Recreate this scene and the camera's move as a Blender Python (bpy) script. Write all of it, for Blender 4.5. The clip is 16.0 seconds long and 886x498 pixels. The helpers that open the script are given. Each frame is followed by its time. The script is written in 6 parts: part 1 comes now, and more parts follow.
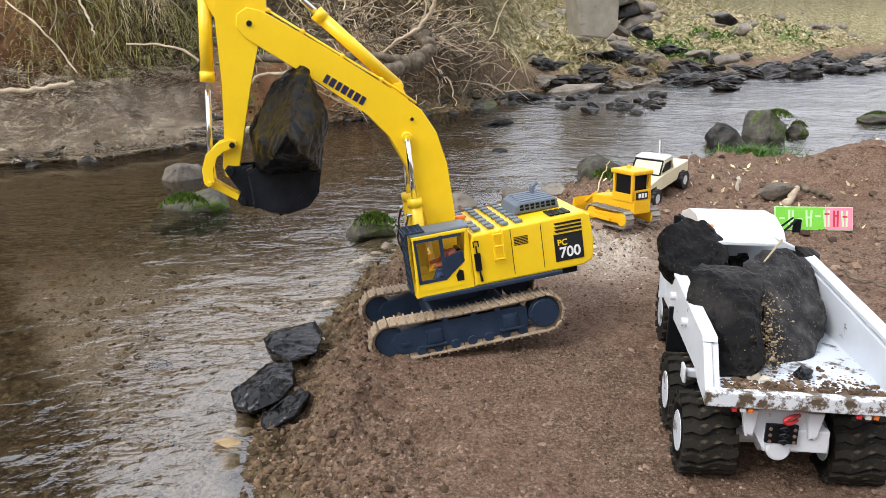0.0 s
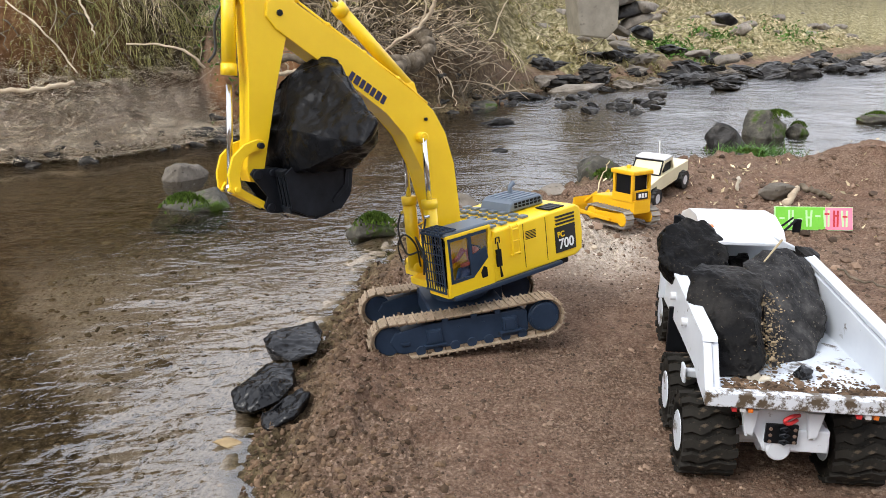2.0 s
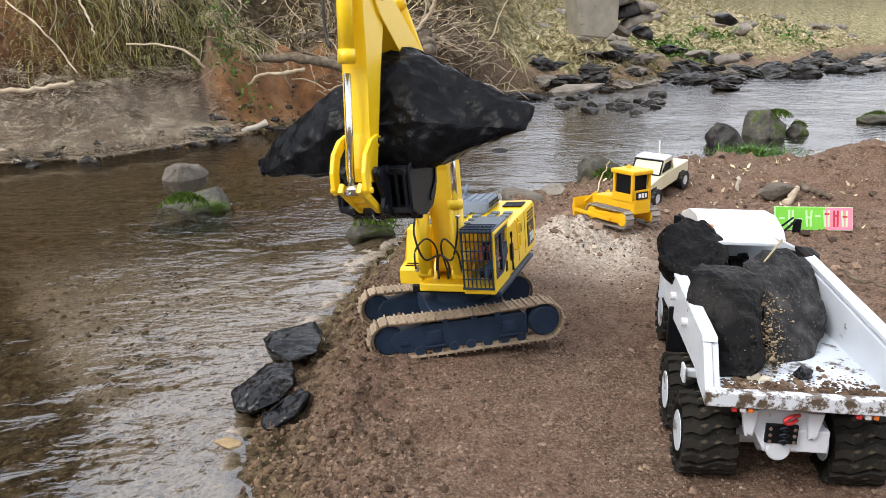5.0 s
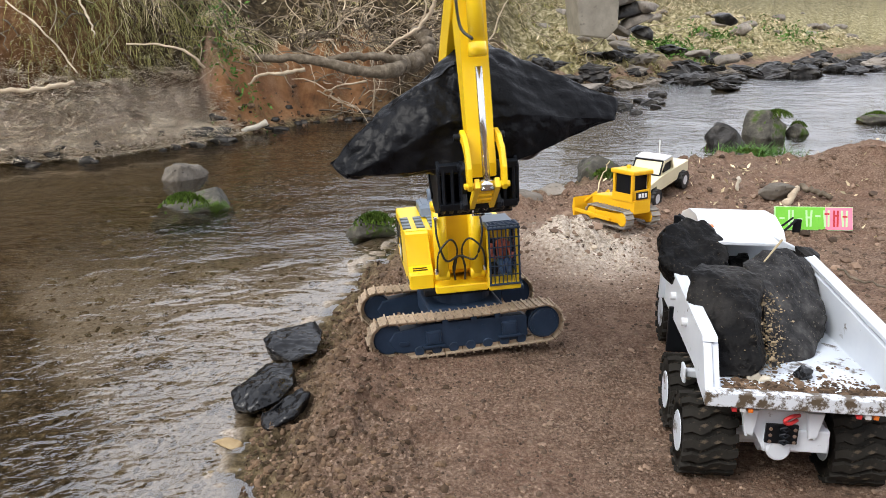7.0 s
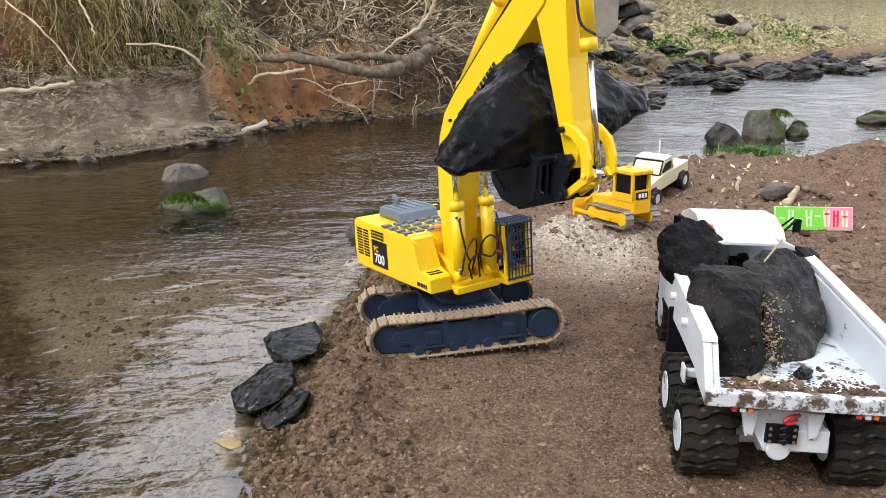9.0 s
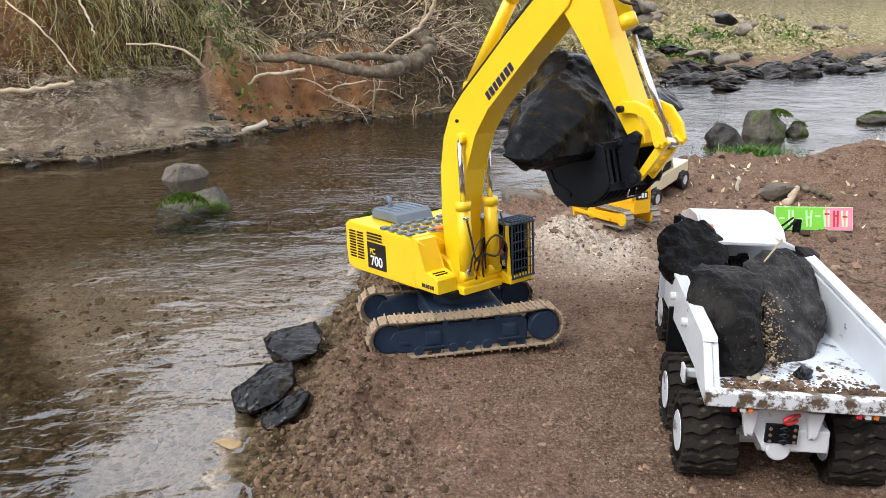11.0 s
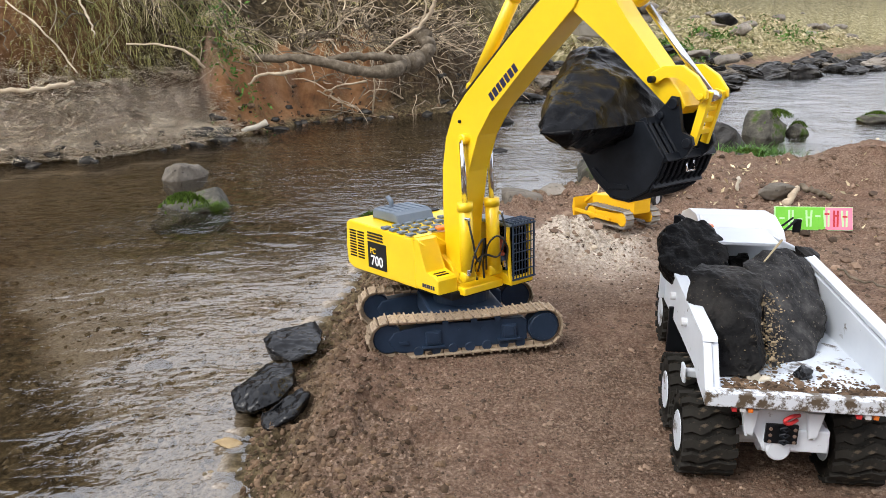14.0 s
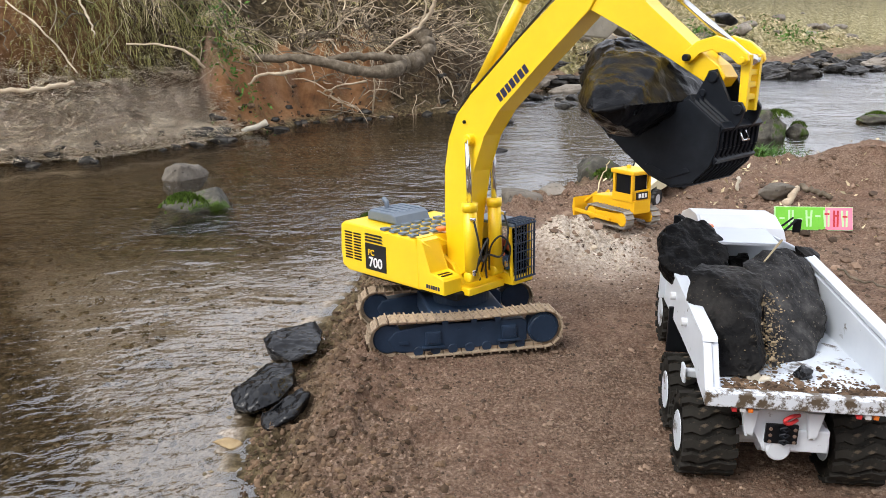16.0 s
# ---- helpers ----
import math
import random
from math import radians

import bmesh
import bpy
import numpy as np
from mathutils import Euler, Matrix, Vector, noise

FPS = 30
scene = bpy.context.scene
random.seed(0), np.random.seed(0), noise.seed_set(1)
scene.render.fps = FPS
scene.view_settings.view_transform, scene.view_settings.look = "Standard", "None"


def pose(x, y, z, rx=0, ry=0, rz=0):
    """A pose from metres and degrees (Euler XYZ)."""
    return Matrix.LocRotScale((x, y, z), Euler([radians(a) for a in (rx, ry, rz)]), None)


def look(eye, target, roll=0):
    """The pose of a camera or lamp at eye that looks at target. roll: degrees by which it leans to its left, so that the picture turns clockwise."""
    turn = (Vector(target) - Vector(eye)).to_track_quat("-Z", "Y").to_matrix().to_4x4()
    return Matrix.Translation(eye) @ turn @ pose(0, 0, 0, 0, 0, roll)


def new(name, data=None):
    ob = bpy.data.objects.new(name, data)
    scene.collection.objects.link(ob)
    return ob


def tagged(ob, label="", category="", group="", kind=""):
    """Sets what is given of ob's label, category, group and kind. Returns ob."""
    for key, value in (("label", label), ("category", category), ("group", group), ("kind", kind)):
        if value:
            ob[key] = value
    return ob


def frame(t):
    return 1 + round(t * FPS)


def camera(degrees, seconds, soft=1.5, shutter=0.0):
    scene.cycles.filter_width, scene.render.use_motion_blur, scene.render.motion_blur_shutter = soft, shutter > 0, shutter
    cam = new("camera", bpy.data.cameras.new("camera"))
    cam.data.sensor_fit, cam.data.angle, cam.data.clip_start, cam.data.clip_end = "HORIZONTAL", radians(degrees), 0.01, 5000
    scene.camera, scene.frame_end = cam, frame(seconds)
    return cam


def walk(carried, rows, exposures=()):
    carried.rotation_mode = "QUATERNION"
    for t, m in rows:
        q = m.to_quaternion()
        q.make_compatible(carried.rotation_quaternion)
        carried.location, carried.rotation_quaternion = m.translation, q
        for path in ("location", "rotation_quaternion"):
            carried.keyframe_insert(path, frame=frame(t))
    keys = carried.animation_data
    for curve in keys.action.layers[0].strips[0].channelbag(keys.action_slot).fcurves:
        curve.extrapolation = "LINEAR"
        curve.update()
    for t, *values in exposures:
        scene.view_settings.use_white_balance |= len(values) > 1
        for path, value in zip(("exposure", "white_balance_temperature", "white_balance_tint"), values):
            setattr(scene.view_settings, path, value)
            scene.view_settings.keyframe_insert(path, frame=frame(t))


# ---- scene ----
cam = camera(58.5, 16.0, soft=0.7, shutter=0.4)
EYE = pose(0, 0, 0.70, 72.9, 0, 0)
walk(cam, [(0.0, EYE), (16.0, EYE)])

# ---- world and light ----
world = bpy.data.worlds.new("overcast_sky")
scene.world = world
world.use_nodes = True
wn = world.node_tree
sky = wn.nodes.new("ShaderNodeTexSky")
sky.sky_type, sky.sun_disc = "NISHITA", False
sky.sun_elevation, sky.sun_rotation = radians(47), radians(233)
sky.air_density, sky.dust_density = 1.0, 6.0
hsv = wn.nodes.new("ShaderNodeHueSaturation")
hsv.inputs["Saturation"].default_value = 0.15
wn.links.new(sky.outputs[0], hsv.inputs["Color"])
clouds = wn.nodes.new("ShaderNodeMix")
clouds.data_type = "RGBA"
clouds.inputs[0].default_value = 0.75
clouds.inputs[7].default_value = (6.7, 7.0, 7.9, 1)
wn.links.new(hsv.outputs[0], clouds.inputs[6])
wn.links.new(clouds.outputs[2], wn.nodes["Background"].inputs[0])
wn.nodes["Background"].inputs[1].default_value = 0.24
sun_data = bpy.data.lights.new("sun", "SUN")
sun_data.energy, sun_data.angle, sun_data.color = 1.5, radians(20), (1.0, 0.96, 0.90)
sun = new("sun", sun_data)
sun.matrix_world = look((-2.4, -1.3, 3.2), (0, 0.5, 0))
scene.view_settings.exposure = 0.15


# ---- materials ----
def mat(name, stops, scale=20.0, rough=0.6, metal=0.0, bump=0.2, bump_scale=None, detail=8.0, fine=None, rough_var=0.1,
        spots=None, random_tone=0.0, coat=0.0, island=False, spec=None):
    """Procedural surface: noise ramp of base colours, a second scale of grain, dirt spots, bump and gloss variation."""
    m = bpy.data.materials.new(name)
    m.use_nodes = True
    t = m.node_tree
    b = t.nodes["Principled BSDF"]
    N = t.nodes.new
    L = t.links.new
    spec = spec if spec is not None else (0.5 if rough < 0.55 else 0.15)
    co = N("ShaderNodeTexCoord").outputs["Object"]
    n1 = N("ShaderNodeTexNoise")
    n1.inputs["Scale"].default_value, n1.inputs["Detail"].default_value = scale, detail
    n1.inputs["Roughness"].default_value = 0.65
    L(co, n1.inputs["Vector"])
    ramp = N("ShaderNodeValToRGB")
    el = ramp.color_ramp.elements
    k = len(stops)
    while len(el) < k:
        el.new(0.5)
    for i, c in enumerate(stops):
        el[i].position = 0.28 + 0.44 * i / max(1, k - 1)
        el[i].color = (*c, 1)
    L(n1.outputs["Fac"], ramp.inputs[0])
    col = ramp.outputs[0]
    if fine:
        n2 = N("ShaderNodeTexNoise")
        n2.inputs["Scale"].default_value, n2.inputs["Detail"].default_value = fine[0], 5
        L(co, n2.inputs["Vector"])
        r2 = N("ShaderNodeValToRGB")
        r2.color_ramp.elements[0].position, r2.color_ramp.elements[1].position = fine[2], fine[2] + 0.12
        L(n2.outputs["Fac"], r2.inputs[0])
        mx = N("ShaderNodeMix")
        mx.data_type = "RGBA"
        L(r2.outputs[0], mx.inputs[0])
        L(col, mx.inputs[6])
        mx.inputs[7].default_value = (*fine[1], 1)
        col = mx.outputs[2]
    if spots:
        n3 = N("ShaderNodeTexNoise")
        n3.inputs["Scale"].default_value, n3.inputs["Detail"].default_value = spots[0], 9
        n3.inputs["Roughness"].default_value = 0.7
        L(co, n3.inputs["Vector"])
        r3 = N("ShaderNodeValToRGB")
        r3.color_ramp.elements[0].position, r3.color_ramp.elements[1].position = spots[2], spots[2] + 0.08
        L(n3.outputs["Fac"], r3.inputs[0])
        mx = N("ShaderNodeMix")
        mx.data_type = "RGBA"
        L(r3.outputs[0], mx.inputs[0])
        L(col, mx.inputs[6])
        mx.inputs[7].default_value = (*spots[1], 1)
        col = mx.outputs[2]
    if random_tone:
        src = N("ShaderNodeNewGeometry").outputs["Random Per Island"] if island else N("ShaderNodeObjectInfo").outputs["Random"]
        mr = N("ShaderNodeMapRange")
        mr.inputs[3].default_value, mr.inputs[4].default_value = 1 - random_tone, 1 + random_tone
        L(src, mr.inputs[0])
        h = N("ShaderNodeHueSaturation")
        L(mr.outputs[0], h.inputs["Value"])
        L(col, h.inputs["Color"])
        col = h.outputs[0]
    L(col, b.inputs["Base Color"])
    mr = N("ShaderNodeMapRange")
    mr.inputs[3].default_value, mr.inputs[4].default_value = max(0.02, rough - rough_var), min(1, rough + rough_var)
    L(n1.outputs["Fac"], mr.inputs[0])
    L(mr.outputs[0], b.inputs["Roughness"])
    b.inputs["Metallic"].default_value = metal
    b.inputs["Coat Weight"].default_value = coat
    b.inputs["Coat Roughness"].default_value = 0.15
    b.inputs["Specular IOR Level"].default_value = spec
    if bump:
        nb = N("ShaderNodeTexNoise")
        nb.inputs["Scale"].default_value, nb.inputs["Detail"].default_value = bump_scale or scale * 3, 8
        L(co, nb.inputs["Vector"])
        bp = N("ShaderNodeBump")
        bp.inputs["Strength"].default_value, bp.inputs["Distance"].default_value = bump, 0.3 / (bump_scale or scale * 3)
        L(nb.outputs["Fac"], bp.inputs["Height"])
        L(bp.outputs[0], b.inputs["Normal"])
    return m


YELLOW = mat("yellow_paint", [(0.84, 0.545, 0.008), (0.93, 0.635, 0.011)], 8, 0.36, bump=0.03, bump_scale=300, coat=0.15,
             spots=(26, (0.42, 0.27, 0.07), 0.72))
DOZER_YELLOW = mat("amber_plastic", [(0.74, 0.39, 0.005), (0.86, 0.48, 0.008)], 10, 0.42, bump=0.03, spots=(30, (0.3, 0.18, 0.05), 0.69))
NAVY = mat("navy_blue_plastic", [(0.013, 0.025, 0.048), (0.024, 0.042, 0.076)], 25, 0.45, bump=0.05, bump_scale=200, spec=0.25,
           spots=(40, (0.13, 0.10, 0.07), 0.68))
SLATE = mat("slate_blue_plastic", [(0.10, 0.13, 0.17), (0.14, 0.175, 0.22)], 15, 0.45, bump=0.04)
BLACK = mat("black_plastic", [(0.004, 0.0045, 0.006), (0.010, 0.011, 0.013)], 20, 0.45, bump=0.05, spec=0.15)
BUCKET = mat("black_painted_steel", [(0.004, 0.0055, 0.008), (0.013, 0.016, 0.022)], 30, 0.42, 0.0, bump=0.1, spec=0.18,
             spots=(45, (0.10, 0.08, 0.06), 0.70))
RUBBER = mat("black_hose_rubber", [(0.01, 0.01, 0.01), (0.02, 0.02, 0.02)], 40, 0.5, bump=0.05)
TYRE = mat("dusty_tyre_rubber", [(0.012, 0.0115, 0.0105), (0.035, 0.032, 0.027)], 18, 0.8, bump=0.2, fine=(90, (0.10, 0.08, 0.057), 0.60), spec=0.08)
CHROME = mat("polished_steel", [(0.55, 0.55, 0.56), (0.7, 0.7, 0.71)], 20, 0.18, 1.0, bump=0.0, rough_var=0.05)
SHOE = mat("muddy_track_steel", [(0.26, 0.195, 0.135), (0.48, 0.38, 0.27)], 40, 0.7, 0.15, bump=0.4, spots=(60, (0.10, 0.07, 0.045), 0.56),
           random_tone=0.15)
WHITE = mat("white_paint", [(0.56, 0.60, 0.65), (0.66, 0.69, 0.73)], 12, 0.4, bump=0.03, spots=(30, (0.10, 0.075, 0.05), 0.62))
MUDDY_WHITE = mat("mud_splashed_white_paint", [(0.53, 0.58, 0.64), (0.63, 0.67, 0.72)], 12, 0.45, bump=0.1, spots=(30, (0.07, 0.052, 0.034), 0.53))
LIP_WHITE = mat("mud_spattered_white_lip", [(0.58, 0.62, 0.67), (0.66, 0.69, 0.73)], 12, 0.45, bump=0.15, spots=(48, (0.09, 0.066, 0.042), 0.47))
WHITE_CLEAN = mat("clean_white_paint", [(0.60, 0.61, 0.63), (0.68, 0.69, 0.70)], 12, 0.35, bump=0.03)
CREAM = mat("cream_paint", [(0.66, 0.58, 0.38), (0.74, 0.66, 0.45)], 12, 0.42, bump=0.03, spots=(40, (0.3, 0.22, 0.13), 0.7))
RED = mat("red_enamel", [(0.45, 0.02, 0.025), (0.6, 0.04, 0.04)], 20, 0.4, bump=0.02)
ORANGE = mat("orange_lens", [(0.7, 0.17, 0.02), (0.8, 0.22, 0.03)], 20, 0.3, bump=0.0)
SHIRT = mat("salmon_figure_paint", [(0.5, 0.12, 0.08), (0.62, 0.18, 0.12)], 40, 0.7, bump=0.1)
JEANS = mat("blue_figure_paint", [(0.06, 0.12, 0.28), (0.1, 0.18, 0.36)], 40, 0.7, bump=0.1)
INK = mat("dark_blue_decal", [(0.012, 0.012, 0.05), (0.02, 0.02, 0.07)], 40, 0.4, bump=0.0)
DECAL_BLACK = mat("black_decal", [(0.006, 0.006, 0.007), (0.012, 0.012, 0.013)], 40, 0.35, bump=0.0)
DECAL_WHITE = mat("white_decal", [(0.8, 0.8, 0.8), (0.85, 0.85, 0.85)], 40, 0.4, bump=0.0)
WET_ROCK = mat("wet_black_rock", [(0.002, 0.0023, 0.003), (0.006, 0.0065, 0.008), (0.018, 0.0175, 0.017)], 16, 0.22, bump=0.6, bump_scale=34,
               rough_var=0.16, fine=(70, (0.02, 0.02, 0.021), 0.66), spec=0.3)
RUSTY_ROCK = mat("wet_black_rock_rust_tip", [(0.002, 0.0023, 0.003), (0.005, 0.0055, 0.007), (0.012, 0.012, 0.013)], 14, 0.30, bump=0.6, bump_scale=60,
                 rough_var=0.18, spots=(7, (0.085, 0.03, 0.012), 0.71), spec=0.10)
DIRTY_ROCK = mat("dark_rock_with_sand", [(0.0015, 0.0015, 0.002), (0.005, 0.0048, 0.0048), (0.04, 0.037, 0.034)], 9, 0.5, bump=1.0, bump_scale=40,
                 fine=(260, (0.13, 0.105, 0.075), 0.64), spots=(11, (0.17, 0.125, 0.07), 0.64), spec=0.08)
GRITTY_ROCK = mat("grey_black_rock_with_grit", [(0.006, 0.006, 0.0065), (0.032, 0.031, 0.031), (0.11, 0.105, 0.10)], 17, 0.65, bump=1.2, bump_scale=46,
                  fine=(240, (0.26, 0.23, 0.18), 0.63), spots=(13, (0.17, 0.13, 0.08), 0.62), spec=0.08)
GREY_ROCK = mat("grey_brown_rock", [(0.09, 0.08, 0.065), (0.19, 0.165, 0.135), (0.28, 0.25, 0.21)], 9, 0.7, bump=0.6, bump_scale=22,
                fine=(50, (0.07, 0.06, 0.05), 0.6), random_tone=0.25)
DARK_STONE = mat("dark_creek_stone", [(0.005, 0.0045, 0.004), (0.018, 0.016, 0.014), (0.08, 0.072, 0.06)], 11, 0.45, bump=0.9, bump_scale=26, spec=0.25,
                 random_tone=0.35)
MOSS_ROCK = mat("mossy_rock", [(0.025, 0.024, 0.02), (0.08, 0.074, 0.06), (0.20, 0.18, 0.145)], 12, 0.7, bump=0.9, bump_scale=30,
                fine=(13, (0.05, 0.08, 0.014), 0.52))
MOSS = mat("green_moss", [(0.03, 0.055, 0.008), (0.09, 0.14, 0.02)], 40, 0.9, bump=0.6, random_tone=0.4, island=True)
CONCRETE = mat("weathered_concrete", [(0.22, 0.20, 0.16), (0.38, 0.34, 0.27)], 5, 0.85, bump=0.3, spots=(8, (0.12, 0.11, 0.085), 0.6))
BARK = mat("grey_bark", [(0.055, 0.042, 0.028), (0.13, 0.105, 0.075), (0.24, 0.20, 0.15)], 22, 0.85, bump=0.5, spots=(14, (0.045, 0.035, 0.025), 0.6))
TWIG = mat("pale_dry_twig", [(0.24, 0.18, 0.115), (0.58, 0.48, 0.35)], 15, 0.8, bump=0.2, random_tone=0.45, island=True)
STRAW = mat("dry_straw", [(0.38, 0.30, 0.165), (0.76, 0.64, 0.43)], 6, 0.8, bump=0.0, random_tone=0.55, island=True)
LITTER = mat("bleached_flood_straw", [(0.46, 0.37, 0.26), (0.80, 0.71, 0.57)], 8, 0.85, bump=0.0, random_tone=0.4, island=True)
GRASS = mat("olive_grass", [(0.16, 0.155, 0.045), (0.42, 0.38, 0.15)], 5, 0.75, bump=0.0, random_tone=0.65, island=True)
GREEN = mat("fresh_green_leaves", [(0.045, 0.11, 0.018), (0.10, 0.20, 0.035)], 9, 0.6, bump=0.0, random_tone=0.4, island=True)
PEBBLE = mat("mixed_gravel", [(0.085, 0.055, 0.037), (0.27, 0.19, 0.135)], 12, 0.8, bump=0.3, random_tone=0.65, island=True)
CLOD = mat("damp_soil_clods", [(0.03, 0.019, 0.011), (0.19, 0.125, 0.078)], 25, 0.85, bump=0.6, random_tone=0.6, island=True)
BED = mat("creek_bed_stone", [(0.10, 0.078, 0.045), (0.27, 0.21, 0.13)], 12, 0.8, bump=0.3, random_tone=0.4, island=True)
SANDSTONE = mat("ochre_sandstone", [(0.26, 0.18, 0.09), (0.50, 0.38, 0.22)], 25, 0.6, bump=0.3)
STONE_PALE = mat("pale_pebble", [(0.45, 0.4, 0.32), (0.6, 0.55, 0.45)], 20, 0.7, bump=0.2, random_tone=0.2)
BOARD_GREEN = mat("lime_green_paint", [(0.16, 0.52, 0.05), (0.24, 0.62, 0.09)], 10, 0.6, bump=0.05)
BOARD_PINK = mat("pink_paint", [(0.75, 0.22, 0.33), (0.82, 0.30, 0.42)], 10, 0.6, bump=0.05)
BOARD_PALE = mat("pale_green_paint", [(0.45, 0.75, 0.35), (0.55, 0.8, 0.45)], 10, 0.6, bump=0.05)


def glass_mat():
    m = bpy.data.materials.new("clear_acrylic")
    m.use_nodes = True
    t = m.node_tree
    t.nodes.remove(t.nodes["Principled BSDF"])
    g = t.nodes.new("ShaderNodeBsdfGlossy")
    g.inputs["Roughness"].default_value = 0.03
    tr = t.nodes.new("ShaderNodeBsdfTransparent")
    tr.inputs[0].default_value = (0.96, 0.97, 0.97, 1)
    fr = t.nodes.new("ShaderNodeFresnel")
    fr.inputs[0].default_value = 1.45
    mx = t.nodes.new("ShaderNodeMixShader")
    t.links.new(fr.outputs[0], mx.inputs[0])
    t.links.new(tr.outputs[0], mx.inputs[1])
    t.links.new(g.outputs[0], mx.inputs[2])
    t.links.new(mx.outputs[0], t.nodes["Material Output"].inputs[0])
    return m


GLASS = glass_mat()


# ---- mesh helpers ----
def mesh_object(name, bm, material, smooth=False):
    me = bpy.data.meshes.new(name)
    bmesh.ops.recalc_face_normals(bm, faces=bm.faces[:])
    bm.to_mesh(me)
    bm.free()
    for m in material if isinstance(material, (list, tuple)) else (material,):
        me.materials.append(m)
    if smooth:
        me.polygons.foreach_set("use_smooth", [True] * len(me.polygons))
    return new(name, me)


def part(name, bm, material, parent, label="", smooth=False, m=None):
    ob = mesh_object(name, bm, material, smooth)
    ob.parent = parent
    if m is not None:
        ob.matrix_basis = m
    if label:
        tagged(ob, label)
    return ob


def thing(name, label, category, m=None, group="", kind=""):
    ob = new(name)
    ob.empty_display_size = 0.05
    if m is not None:
        ob.matrix_basis = m
    return tagged(ob, label, category, group, kind)


def box(bm, x0, x1, y0, y1, z0, z1, bevel=0.0):
    v = [bm.verts.new((x, y, z)) for x in (x0, x1) for y in (y0, y1) for z in (z0, z1)]
    f = [bm.faces.new([v[i] for i in q]) for q in ((0, 1, 3, 2), (4, 6, 7, 5), (0, 4, 5, 1), (2, 3, 7, 6), (0, 2, 6, 4), (1, 5, 7, 3))]
    if bevel:
        bmesh.ops.bevel(bm, geom=list({e for q in f for e in q.edges}), offset=bevel, segments=2, affect="EDGES", profile=0.5)
    return bm


def prism(bm, outline, y0, y1, bevel=0.0, axis="y"):
    """An outline of (x, z) pulled from y0 to y1."""
    put = (lambda a, b, c: (a, c, b)) if axis == "y" else ((lambda a, b, c: (c, a, b)) if axis == "x" else (lambda a, b, c: (a, b, c)))
    lo = [bm.verts.new(put(x, z, y0)) for x, z in outline]
    hi = [bm.verts.new(put(x, z, y1)) for x, z in outline]
    n = len(outline)
    f = [bm.faces.new(lo[::-1]), bm.faces.new(hi)]
    f += [bm.faces.new((lo[i], lo[(i + 1) % n], hi[(i + 1) % n], hi[i])) for i in range(n)]
    if bevel:
        bmesh.ops.bevel(bm, geom=list({e for q in f[:2] for e in q.edges}), offset=bevel, segments=2, affect="EDGES", profile=0.5)
    return bm


def tube(bm, points, radius, seg=8, closed=True):
    """A round tube through points; radius is one number or one per point."""
    pts = [Vector(p) for p in points]
    rad = radius if isinstance(radius, (list, tuple)) else [radius] * len(pts)
    rings = []
    up = Vector((0.13, 0.37, 0.92)).normalized()
    for i, p in enumerate(pts):
        d = (pts[min(i + 1, len(pts) - 1)] - pts[max(i - 1, 0)])
        d = d.normalized() if d.length > 1e-9 else Vector((0, 0, 1))
        a = d.cross(up)
        a = a.normalized() if a.length > 1e-3 else d.orthogonal().normalized()
        b = d.cross(a)
        rings.append([bm.verts.new(p + rad[i] * (math.cos(t) * a + math.sin(t) * b)) for t in [2 * math.pi * k / seg for k in range(seg)]])
    for r, s in zip(rings, rings[1:]):
        for k in range(seg):
            bm.faces.new((r[k], r[(k + 1) % seg], s[(k + 1) % seg], s[k]))
    if closed:
        bm.faces.new(rings[0][::-1])
        bm.faces.new(rings[-1])
    return bm


def disc(bm, c, axis, r, depth, seg=24, bevel=0.0):
    """A short round drum centred at c along axis."""
    a = Vector(axis).normalized() * depth / 2
    c = Vector(c)
    if bevel:
        return tube(bm, [c - a, c - a * (1 - 2 * bevel / depth), c + a * (1 - 2 * bevel / depth), c + a], [r - bevel, r, r, r - bevel], seg)
    return tube(bm, [c - a, c + a], r, seg)


def curve_points(pts, n):
    """Catmull-Rom through pts, n steps a span."""
    p = [Vector(q) for q in pts]
    p = [2 * p[0] - p[1]] + p + [2 * p[-1] - p[-2]]
    out = []
    for i in range(1, len(p) - 2):
        for k in range(n):
            t = k / n
            out.append(0.5 * ((2 * p[i]) + (p[i + 1] - p[i - 1]) * t + (2 * p[i - 1] - 5 * p[i] + 4 * p[i + 1] - p[i + 2]) * t * t
                              + (3 * p[i] - p[i - 1] - 3 * p[i + 1] + p[i + 2]) * t ** 3))
    return out + [p[-2]]


